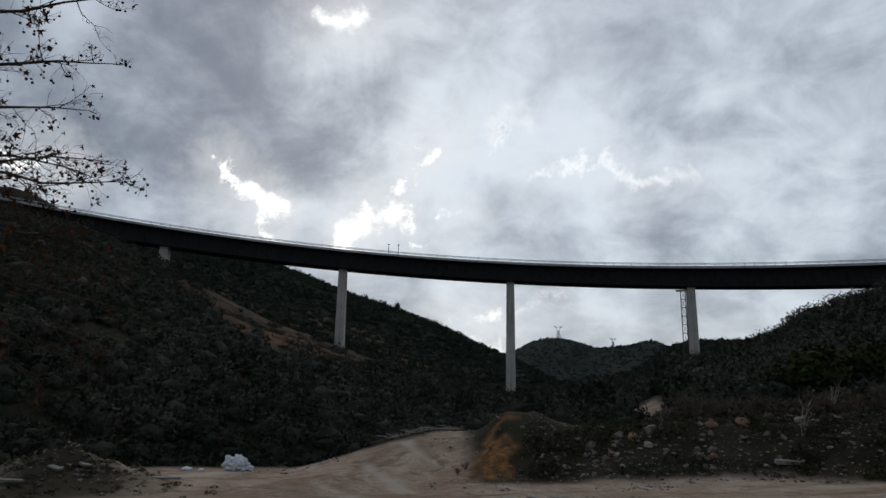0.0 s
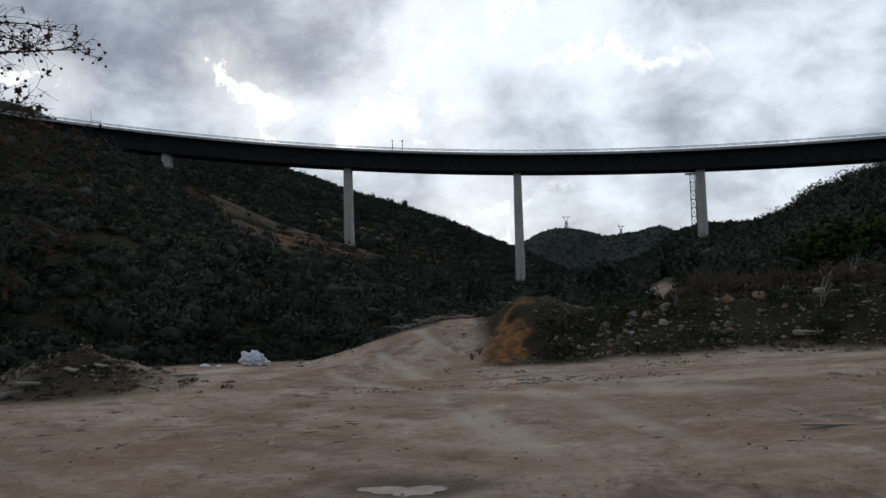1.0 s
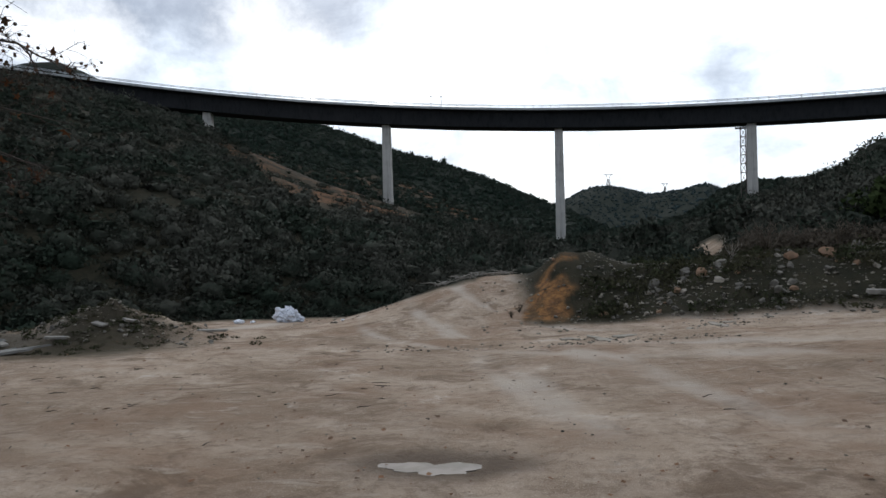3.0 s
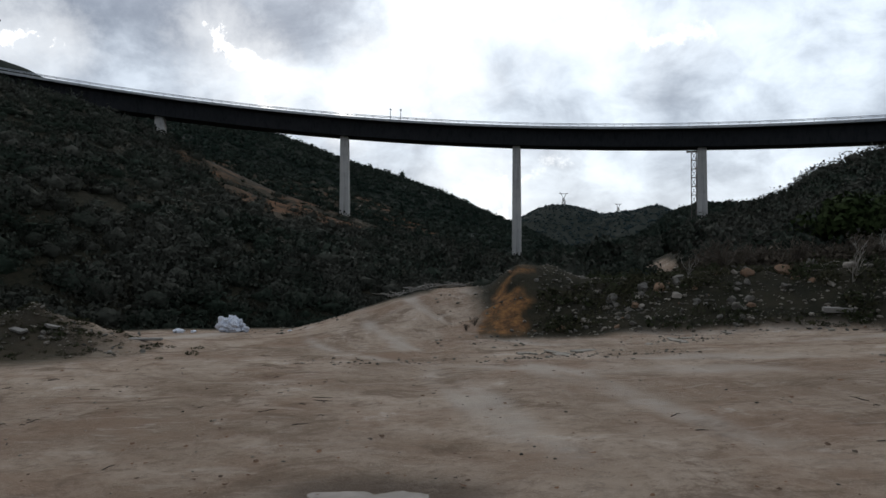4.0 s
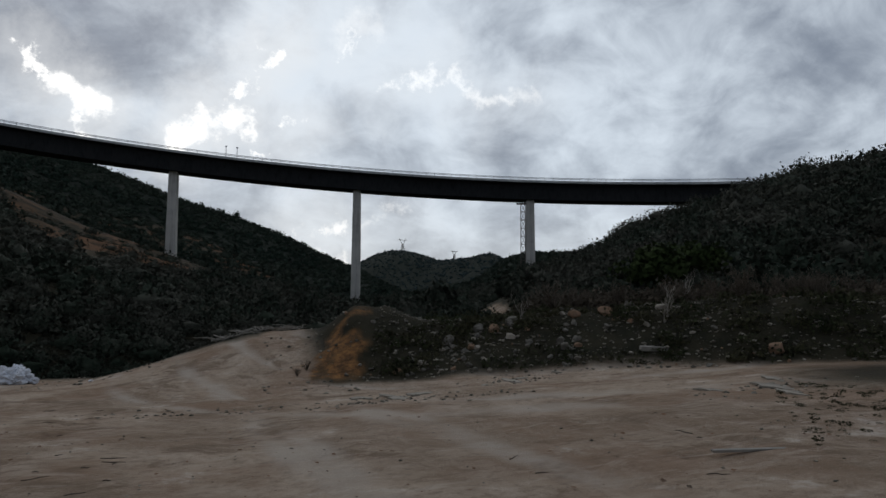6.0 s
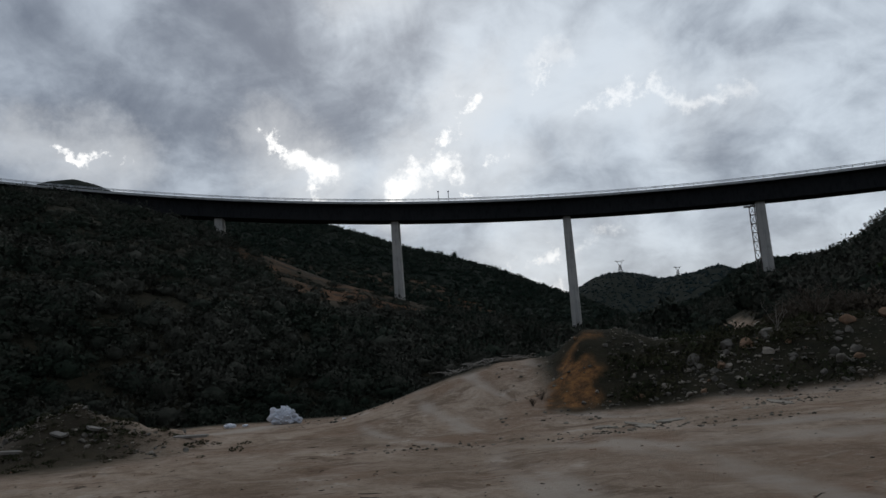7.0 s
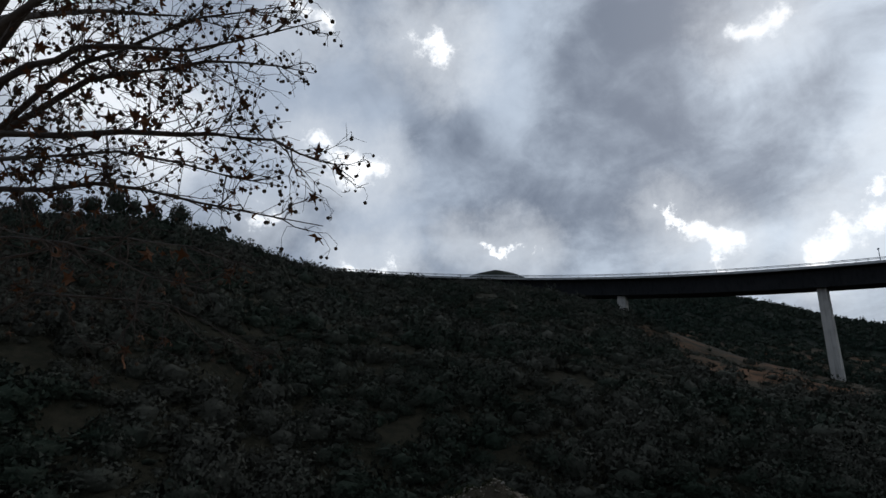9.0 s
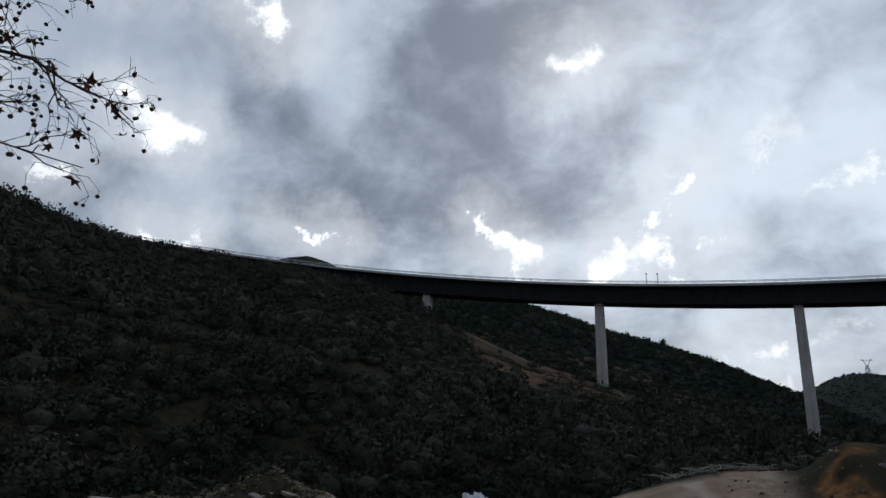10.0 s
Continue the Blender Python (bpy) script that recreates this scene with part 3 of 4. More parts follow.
def scatter(name, rng, places, sizes, quads, leaf, mat, label, category, flat=0.8, body=1):
    temps = [clump_template(rng, quads, leaf, flat, body) for _ in range(9)]
    out = []
    for (x, y, z), s in zip(places, sizes):
        t = temps[rng.integers(9)]
        a = rng.random() * 6.283
        c, w = math.cos(a), math.sin(a)
        q = t[:, :3] * np.array([0.8 + 0.5 * rng.random(), 0.8 + 0.5 * rng.random(), 0.65 + 0.8 * rng.random()]) * s
        n = t[:, 3:6]
        out.append(np.column_stack([q[:, 0] * c - q[:, 1] * w + x, q[:, 0] * w + q[:, 1] * c + y, q[:, 2] + z,
                                    n[:, 0] * c - n[:, 1] * w, n[:, 0] * w + n[:, 1] * c, n[:, 2], t[:, 6] + rng.uniform(-0.3, 0.3)]))
    me = leaf_mesh(name, np.concatenate(out), mat)
    return tagged(new(name, me), label, category, kind="stuff")


def sow(rng, count, az, dist, keep):
    a = np.radians(rng.uniform(az[0], az[1], count))
    r = np.sqrt(rng.uniform(dist[0] ** 2, dist[1] ** 2, count))
    x, y = r * np.sin(a), r * np.cos(a)
    k = keep(np.degrees(a), r, x, y, rng.random(count))
    x, y = x[k], y[k]
    return np.column_stack([x, y, land(x, y)])


def build_scrub():
    rng = np.random.default_rng(4)

    def left_keep(a, r, x, y, p):
        start = np.interp(a, (-90, -60, -45, -36, -28, 3, 8), (13, 15, 18, 22, 26.5, 29, 45))
        brow = np.interp(a, BROW[:, 0], BROW[:, 1])
        scar = cut_slope(a, r, land(x, y), x, y) * 0.9 > p
        open_patch = (fbm(x, y, 14, 3, 41) > 0.75) | ((a > 5.5) & (a < 9.5) & (r > 90))
        return (r > start) & (r < brow + 6) & ~scar & ~(open_patch & (p < 0.75))
    pl = sow(rng, 1900, (-78, 10), (14, 60), left_keep)
    scatter("scrub_low_slope", rng, pl, 0.55 + 1.7 * rng.random(len(pl)) ** 2, 330, 0.064, SCRUB, "dark evergreen scrub covering the lower valley side", "scrub")
    pl = sow(rng, 5400, (-78, 14), (60, 172), left_keep)
    scatter("scrub_upper_slope", rng, pl, 0.7 + 2.0 * rng.random(len(pl)) ** 2, 140, 0.085, SCRUB, "dense dark scrub on the upper valley side", "scrub")

    pl = sow(rng, 3600, (-78, 10), (16, 150), left_keep)
    scatter("undergrowth", rng, pl, rng.uniform(0.5, 1.1, len(pl)), 30, 0.1, SCRUB, "low scrub and undergrowth between the taller bushes", "scrub", 0.55, 1)

    def right_keep(a, r, x, y, p):
        road = ((a < 9.8) & (r > 90)) | (np.abs(a - 19.5 + 0.05 * (r - 50)) < 2.2) & (r < 70)
        return (r > np.interp(a, (8, 20, 30, 60), (46, 33, 25, 23))) & (r < np.interp(a, BROW[:, 0], BROW[:, 1]) + 5) & ~road
    pl = sow(rng, 800, (8, 56), (23, 60), right_keep)
    scatter("scrub_bank_slope", rng, pl, 0.5 + 1.5 * rng.random(len(pl)) ** 2, 400, 0.06, SCRUB, "dark leafy scrub above the spoil bank", "scrub")
    pl = sow(rng, 2000, (8, 56), (60, 160), right_keep)
    scatter("scrub_right_slope", rng, pl, 0.8 + 2.2 * rng.random(len(pl)) ** 2, 200, 0.062, SCRUB, "dense dark scrub on the steep valley side", "scrub")

    def ridge_keep(a, r, x, y, p):
        return r > np.interp(a, BROW[:, 0], BROW[:, 1]) + 8
    pl = sow(rng, 9000, (-27, 30), (170, 340), ridge_keep)
    scatter("scrub_far_ridge", rng, pl, 0.9 + 1.5 * rng.random(len(pl)) ** 2, 24, 0.2, SCRUB_FAR, "green scrub over the ridge behind the viaduct", "scrub", 0.8, 1)
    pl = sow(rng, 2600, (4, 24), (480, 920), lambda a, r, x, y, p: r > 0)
    scatter("scrub_far_hill", rng, pl, rng.uniform(1.2, 3.0, len(pl)), 8, 0.2, WOODS_HAZED, "green woods on the distant hills, bluish haze put into their colour", "woods", 0.8, 1)


build_scrub()


# ---- viaduct ----
def deck_point(az):
    r = 157 - 0.25 * az + 0.008 * az * az
    el = 11.75 - 0.05 * az
    return Vector((r * math.sin(radians(az)), r * math.cos(radians(az)), EYE + r * math.tan(radians(el))))


def deck_frames(step=0.5):
    out = []
    az = -62.0
    while az <= 56:
        p, q = deck_point(az - 0.1), deck_point(az + 0.1)
        along = (q - p).normalized()
        across = Vector((along.y, -along.x, 0)).normalized()  # towards the camera side
        out.append((deck_point(az), along, across))
        az += step
    return out


def sweep(profile, frames, closed=True):
    """A strip of the deck: the profile is a list of (across, up) about the rail's line."""
    bm = bmesh.new()
    rings = [[bm.verts.new(p + side * u + Vector((0, 0, w))) for u, w in profile] for p, along, side in frames]
    n = len(profile)
    for a, b in zip(rings, rings[1:]):
        for i in range(n if closed else n - 1):
            bm.faces.new((a[i], a[(i + 1) % n], b[(i + 1) % n], b[i]))
    if closed:
        bm.faces.new(rings[0])
        bm.faces.new(rings[-1][::-1])
    bmesh.ops.recalc_face_normals(bm, faces=bm.faces)
    return bm


def box(bm, size, at=(0, 0, 0), turn=None, taper=1.0):
    r = bmesh.ops.create_cube(bm, size=1.0)
    for v in r["verts"]:
        k = taper if v.co.z > 0 else 1.0
        v.co = Vector((v.co.x * size[0] * k, v.co.y * size[1] * k, v.co.z * size[2]))
        if turn:
            v.co = turn @ v.co
        v.co += Vector(at)
    return r["verts"]


def bar(bm, a, b, w):
    a, b = Vector(a), Vector(b)
    d = b - a
    turn = d.to_track_quat("Z", "Y").to_matrix()
    return box(bm, (w, w, d.length), (a + b) / 2, turn)


def build_viaduct():
    viaduct = tagged(new("viaduct"), "long curved concrete motorway viaduct on tall piers across the valley", "viaduct")
    fr = deck_frames()
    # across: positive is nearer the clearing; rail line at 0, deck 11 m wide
    # girder and slab use the concrete that has shade painted in
    part("box_girder", sweep([(-1.6, -1.45), (-9.4, -1.45), (-8.6, -4.95), (-2.6, -4.95)], fr), CONCRETE_SHADED, viaduct, "concrete box girder, shade put into its dark colour")
    part("deck_slab", sweep([(0.15, -0.95), (-11.2, -0.95), (-11.2, -1.2), (-8, -1.5), (-3, -1.5), (0.15, -1.2)], fr), CONCRETE_SHADED, viaduct)
    for u in (0.0, -11.0):
        part("edge_beam", sweep([(u - 0.22, -1.25), (u + 0.22, -1.25), (u + 0.22, -0.72), (u - 0.22, -0.68)], fr), CONCRETE_EDGE, viaduct, "pale precast concrete edge beam")
        for w in (-0.05, -0.3):
            part("guard_rail", sweep([(u - 0.05, w - 0.06), (u + 0.05, w - 0.06), (u + 0.05, w + 0.05), (u - 0.05, w + 0.05)], fr), STEEL, viaduct, "galvanised steel guard rail")
    post = bmesh.new()
    box(post, (0.1, 0.1, 0.75), (0, 0, -0.35))
    post_ob = part("rail_post", post, STEEL, viaduct)
    az = -56.0
    first = True
    while az < 44:
        p = deck_point(az)
        if first:
            post_ob.location, first = p, False
        else:
            o = new("rail_post", post_ob.data)
            o.parent, o.location = viaduct, p
        az += 0.75
    # piers
    for az, foot_z in ((-22.85, 25.8), (-7.75, 10.6), (7.55, -0.2), (23.05, 8.2)):
        p = deck_point(az)
        q = deck_point(az + 0.1)
        along = (q - deck_point(az - 0.1)).normalized()
        side = Vector((along.y, -along.x, 0)).normalized()
        c = p - side * 5.6
        yaw = math.atan2(along.y, along.x)
        top = p.z - 4.9
        z0 = foot_z - 1.5
        h = top - z0
        pier = new("pier")
        pier.parent = viaduct
        pier.location = (c.x, c.y, z0)
        pier.rotation_euler = (0, 0, yaw)
        tagged(pier, "tapered rectangular concrete pier")
        z, i = 0.0, 0
        while z < h - 0.01:
            lift = min(4.2, h - z)
            bm = bmesh.new()
            w0, w1 = 2.35 - 0.3 * z / 40, 2.35 - 0.3 * (z + lift) / 40
            w0, w1 = w0 - 0.3 * (1 - (h - z) / h) , w1 - 0.3 * (1 - (h - z - lift) / h)
            vs = box(bm, (w0, 3.6, lift - 0.1), (0, 0, z + lift / 2), None, w1 / w0)
            box(bm, (w1 - 0.25, 3.35, 0.3), (0, 0, z + lift))
            bmesh.ops.bevel(bm, geom=[e for e in bm.edges if abs(e.verts[0].co.z - e.verts[1].co.z) > 0.5], offset=0.12, segments=1, affect="EDGES")
            lift_ob = part("pier_lift", bm, CONCRETE, None)
            lift_ob.parent = pier
            z += lift
    return viaduct


build_viaduct()


# ---- access tower beside a pier ----
def build_tower():
    p, q = deck_point(23.05), deck_point(23.15)
    along = (q - p).normalized()
    side = Vector((along.y, -along.x, 0)).normalized()
    flat = Vector((along.x, along.y, 0)).normalized()
    c = p - side * 5.6 - flat * 1.75
    base_z = land_at(c.x, c.y) - 0.3
    h = p.z - 5.6 - base_z
    tower = tagged(new("access_tower"), "rusty steel lattice access tower standing against a concrete pier", "tower")
    tower.location = (c.x, c.y, base_z)
    tower.rotation_euler = (0, 0, math.atan2(flat.y, flat.x))
    w = 0.55
    for sx in (-w, w):
        for sy in (-w, w):
            bm = bmesh.new()
            bar(bm, (sx, sy, 0), (sx, sy, h), 0.16)
            part("mast_leg", bm, RUST, tower)
    n = int(h / 1.9)
    for i in range(n):
        z0, z1 = h * i / n, h * (i + 1) / n
        bm = bmesh.new()
        for a, b in (((-w, -w), (w, -w)), ((w, -w), (w, w)), ((w, w), (-w, w)), ((-w, w), (-w, -w))):
            bar(bm, (*a, z1), (*b, z1), 0.12)
            bar(bm, (*a, z0), (*b, z1), 0.10) if i % 2 else bar(bm, (*b, z0), (*a, z1), 0.10)
        part("brace", bm, RUST, tower)
    bm = bmesh.new()
    box(bm, (2.6, 2.0, 0.15), (-0.3, 0, h))
    for x in (-1.5, 0.9):
        for y in (-0.95, 0.95):
            bar(bm, (x, y, h), (x, y, h + 1.0), 0.08)
    bar(bm, (-1.5, -0.95, h + 1), (0.9, -0.95, h + 1), 0.08)
    bar(bm, (-1.5, 0.95, h + 1), (-1.5, -0.95, h + 1), 0.08)
    part("platform", bm, RUST, tower, "steel platform with railing")


build_tower()


# ---- posts on the deck ----
def build_deck_posts():
    for az in (-2.6, -3.5):
        p = deck_point(az)
        bm = bmesh.new()
        bmesh.ops.create_cone(bm, segments=8, radius1=0.1, radius2=0.07, depth=2.9, cap_ends=True, matrix=Matrix.Translation((0, 0, 1.45)))
        box(bm, (0.45, 0.12, 0.3), (0, 0, 2.8))
        ob = part("sign_post", bm, STEEL)
        ob.location = p + Vector((0, 0.6, -0.95))
        tagged(ob, "thin grey steel post at the deck's edge", "post", "posts on the viaduct")


build_deck_posts()


# ---- pylons on the far hill ----
def build_pylon(az, r, h):
    x, y = r * math.sin(radians(az)), r * math.cos(radians(az))
    ob = tagged(new("pylon"), "distant steel lattice electricity pylon on a hilltop", "pylon", "pylons on the far hill")
    ob.location = (x, y, land_at(x, y) - 0.5)
    ob.rotation_euler = (0, 0, radians(12))
    w = h * 0.14
    waist = h * 0.62
    bm = bmesh.new()
    for sx in (-1, 1):
        for sy in (-1, 1):
            bar(bm, (sx * w, sy * w, 0), (sx * w * 0.35, sy * w * 0.35, waist), 0.35)
    for i in range(4):
        k0, k1 = 1 - 0.65 * i / 4, 1 - 0.65 * (i + 1) / 4
        for sy in (-1, 1):
            bar(bm, (-w * k0, sy * w * k0, waist * i / 4), (w * k1, sy * w * k1, waist * (i + 1) / 4), 0.25)
            bar(bm, (w * k0, sy * w * k0, waist * i / 4), (-w * k1, sy * w * k1, waist * (i + 1) / 4), 0.25)
    part("tower_body", bm, RUST, ob)
    bm = bmesh.new()
    for sx in (-1, 1):
        bar(bm, (sx * w * 0.35, 0, waist), (sx * w * 1.5, 0, h * 0.92), 0.4)
        bar(bm, (sx * w * 1.5, 0, h * 0.92), (sx * w * 1.9, 0, h), 0.3)
    part("fork", bm, RUST, ob)
    bm = bmesh.new()
    bar(bm, (-w * 2.6, 0, h * 0.92), (w * 2.6, 0, h * 0.92), 0.4)
    bar(bm, (-w * 2.6, 0, h * 0.92), (0, 0, h * 0.86), 0.25)
    bar(bm, (w * 2.6, 0, h * 0.92), (0, 0, h * 0.86), 0.25)
    part("cross_arm", bm, RUST, ob)


build_pylon(11.75, 895, 19)
build_pylon(16.35, 800, 13)


# ---- branches ----
def tube(points, radii, sides=5):
    """Vertices and quads of a tapering branch."""
    vs, fs = [], []
    for i, p in enumerate(points):
        d = (points[min(i + 1, len(points) - 1)] - points[max(i - 1, 0)]).normalized()
        u = d.orthogonal().normalized()
        w = d.cross(u)
        for k in range(sides):
            a = 2 * math.pi * k / sides
            vs.append(p + (u * math.cos(a) + w * math.sin(a)) * radii[i])
    for i in range(len(points) - 1):
        for k in range(sides):
            l = (k + 1) % sides
            fs.append((i * sides + k, i * sides + l, (i + 1) * sides + l, (i + 1) * sides + k))
    return vs, fs


class Strands:
    """Many branches gathered into one mesh."""

    def __init__(self):
        self.v, self.f = [], []

    def add(self, points, radii, sides=4):
        vs, fs = tube(points, radii, sides)
        n = len(self.v)
        self.v += vs
        self.f += [tuple(i + n for i in f) for f in fs]

    def make(self, name, mat):
        return new(name, mesh_of(name, np.array([tuple(p) for p in self.v]), np.array(self.f), mat, True))


def bend(rng, a, b, n, sag, jitter):
    """Points from a to b on a wandering line."""
    a, b = Vector(a), Vector(b)
    out = []
    for i in range(n + 1):
        k = i / n
        p = a.lerp(b, k) + Vector((0, 0, sag * math.sin(math.pi * k)))
        if 0 < i < n:
            p += Vector(rng.normal(size=3) * jitter)
        out.append(p)
    return out


BARK = material("plane_bark", mottled_build((0.10, 0.085, 0.07), (0.055, 0.045, 0.038), 6.0))
TWIG = material("dark_twig", island_build((0.045, 0.036, 0.03), (0.075, 0.058, 0.045)))
DEAD_LEAF = material("dead_leaf", island_build((0.13, 0.055, 0.022), (0.055, 0.032, 0.02)))
BALL = material("seed_ball", island_build((0.04, 0.03, 0.02), (0.07, 0.05, 0.03)))
DRY_TWIG = material("dry_twig", island_build((0.07, 0.055, 0.04), (0.15, 0.12, 0.09)))
GREY_TWIG = material("bleached_twig", island_build((0.30, 0.27, 0.23), (0.20, 0.175, 0.14)))


def build_plane_tree():
    rng = np.random.default_rng(11)
    base = Vector((-7.3, 3.9, land_at(-7.3, 3.9)))
    tree = tagged(new("plane_tree"), "leaf-bare plane tree with hanging seed balls and few brown leaves", "tree")
    tree.location = base
    twigs = Strands()
    trunk_pts = [Vector((0, 0, -0.3)), Vector((0.05, 0.1, 1.2)), Vector((0.2, 0.0, 2.4)), Vector((0.25, 0.1, 4.2)), Vector((0.5, 0.2, 6.4)), Vector((0.6, 0.5, 8.6))]
    t = Strands()
    t.add(trunk_pts, [0.24, 0.19, 0.16, 0.12, 0.07, 0.02], 10)
    ob = t.make("trunk", BARK)
    ob.parent = tree

    def on_trunk(z):
        for a, b in zip(trunk_pts, trunk_pts[1:]):
            if a.z <= z <= b.z:
                return a.lerp(b, (z - a.z) / (b.z - a.z))
        return trunk_pts[-1].copy()
    # limbs: height on the trunk, way points in the world, thickness
    limbs = [(2.5, [(-4.78, 4.0, 3.62), (-4.27, 4.25, 3.79), (-3.73, 4.68, 3.75), (-3.05, 5.2, 3.95)], 0.035),
             (2.2, [(-4.71, 4.03, 3.24), (-3.94, 4.81, 3.28), (-3.55, 5.25, 3.28), (-3.4, 5.85, 3.14)], 0.032),
             (2.0, [(-4.64, 4.07, 2.86), (-4.0, 4.63, 2.86), (-3.25, 5.45, 2.66)], 0.028),
             (2.1, [(-4.7, 3.9, 3.0), (-4.1, 4.5, 3.1), (-3.5, 5.3, 2.95)], 0.026),
             (3.0, [(-4.66, 3.92, 3.95), (-4.2, 4.3, 4.35), (-3.5, 4.9, 4.6)], 0.045),
             (3.4, [(-4.9, 4.2, 4.6), (-4.0, 4.5, 4.9), (-3.15, 4.75, 5.05)], 0.04),
             (3.9, [(-5.2, 4.2, 5.1), (-4.0, 4.4, 5.4), (-2.95, 4.5, 5.65)], 0.04),
             (3.2, [(-5.0, 4.6, 4.0), (-4.4, 5.2, 4.2), (-3.9, 5.85, 4.2)], 0.035),
             (2.9, [(-4.6, 4.2, 3.6), (-4.0, 4.6, 3.95), (-3.3, 5.1, 4.12)], 0.03),
             (4.4, [(-5.6, 4.6, 6.0), (-4.4, 5.0, 6.5), (-3.4, 5.2, 6.6)], 0.04),
             (1.9, [(-5.2, 3.6, 2.7), (-4.2, 3.9, 2.5), (-3.45, 4.15, 2.2)], 0.016),
             (1.9, [(-5.0, 3.9, 2.55), (-3.9, 4.2, 2.4), (-2.97, 4.5, 2.05)], 0.016),
             (1.8, [(-5.0, 4.2, 2.5), (-3.9, 4.5, 2.5), (-3.02, 4.7, 2.22)], 0.014),
             (1.7, [(-5.4, 4.6, 2.4), (-4.6, 5.2, 2.3), (-4.0, 5.6, 1.9)], 0.014),
             (5.0, [(-7.6, 5.6, 6.4), (-7.8, 7.0, 7.2)], 0.05), (4.6, [(-8.6, 3.2, 6.0), (-9.8, 2.8, 6.8)], 0.05), (4.8, [(-6.4, 2.4, 6.0), (-5.9, 1.2, 6.8)], 0.05)]
    balls, leaves = [], []

    def hang(p, low, rest):
        """A seed ball or a dead leaf below p."""
        if rng.random() < (0.2 if low else 0.5):
            n = 1 + (rng.random() < 0.3)
            for _ in range(n):
                q = p + Vector((rng.normal() * 0.025, rng.normal() * 0.025, -0.02 - 0.05 * rng.random()))
                twigs.add([p, q], [0.0015, 0.0012], 3)
                balls.append((q, 0.0105 + 0.005 * rng.random()))
        elif rng.random() < (0.22 if low else min(0.85, 0.08 + 0.62 * rest)):
            leaves.append((p + Vector((0, 0, -0.03)), 0.026 + 0.04 * rng.random() ** 2))

    for start, way, thick in limbs:
        pts = [on_trunk(start)]
        for w in way:
            pts += bend(rng, pts[-1], Vector(w) - base, 3, 0.02, 0.018)[1:]
        n = len(pts)
        radii = [max(thick * (1 - 0.93 * i / (n - 1)), 0.0028) for i in range(n)]
        t = Strands()
        t.add(pts, radii, 7)
        ob = t.make("limb", BARK)
        ob.parent = tree
        low = start < 2.0
        for i in range(3, n):
            for _ in range((2 if low else 5 if i < 0.6 * n else 3) if i < n - 2 else 2):
                k = rng.random()
                p = pts[i - 1].lerp(pts[i], k)
                d = (pts[i] - pts[i - 1]).normalized()
                out = (d * (0.6 + 0.6 * rng.random()) + Vector(rng.normal(size=3) * 0.6) + Vector((0, 0, -0.1))).normalized()
                rest = (pts[-1] - p).length
                length = min((0.2 + 0.5 * rng.random()) * (1.1 - 0.5 * i / n), 0.08 + 0.75 * rest)
                tw = bend(rng, p, p + out * length, 4, -0.05 * length, 0.025 * length)
                twigs.add(tw, [0.0055, 0.0045, 0.0036, 0.0028, 0.0018], 4)
                for m in range(1, 5):
                    for _ in range(2):
                        o2 = (out + Vector(rng.normal(size=3) * 0.8) + Vector((0, 0, 0.25))).normalized()
                        l2 = min(0.06 + 0.2 * rng.random(), 0.05 + 0.3 * rest)
                        e = tw[m] + o2 * l2
                        twigs.add(bend(rng, tw[m], e, 2, 0.02, 0.012), [0.0026, 0.002, 0.0014], 3)
                        if rng.random() < 0.74:
                            hang(e, low, rest)
                if rng.random() < 0.8:
                    hang(tw[-1], low, rest)
    ob = twigs.make("twigs", TWIG)
    ob.parent = tree
    tagged(ob, "fine dark twigs", kind="stuff")
    ico = bmesh.new()
    bmesh.ops.create_icosphere(ico, subdivisions=1, radius=1)
    bv = np.array([tuple(v.co) for v in ico.verts])
    bf = np.array([[v.index for v in f.verts] for f in ico.faces])
    ico.free()
    bv = bv * (1 + 0.12 * rng.random(len(bv)))[:, None]
    v = np.concatenate([bv * r + np.array(tuple(p)) for p, r in balls])
    f = np.concatenate([bf + i * len(bv) for i in range(len(balls))])
    ob = new("seed_balls", mesh_of("seed_balls", v, f, BALL))
    ob.parent = tree
    tagged(ob, "round brown seed balls", kind="stuff")
    # star-shaped leaves, curled
    vs, fs = [], []
    for p, size in leaves:
        turn = Euler(rng.uniform(0, 6.28, 3)).to_matrix()
        n = len(vs)
        vs.append(tuple(p))
        for k in range(10):
            a = 2 * math.pi * k / 10
            r = size * (1.0 if k % 2 == 0 else 0.42) * (0.8 + 0.3 * rng.random())
            q = Vector((r * math.cos(a), r * math.sin(a), -0.45 * r * r / size + 0.25 * r * rng.normal()))
            vs.append(tuple(p + turn @ q))
        fs += [(n, n + 1 + k, n + 1 + (k + 1) % 10) for k in range(10)]
    ob = new("leaves", mesh_of("leaves", np.array(vs), np.array(fs), DEAD_LEAF))
    ob.parent = tree
    tagged(ob, "curled brown dead leaves", kind="stuff")


build_plane_tree()


# ---- trees and bushes that stand out ----
def crown_mesh(rng, quads, leaf, size, lift, tall, mat, name):
    v = clump_template(rng, quads, leaf, 1.0)
    v[:, :3] = v[:, :3] * np.array([size, size, size * tall]) + np.array([0, 0, lift])
    return new(name, leaf_mesh(name, v, mat))


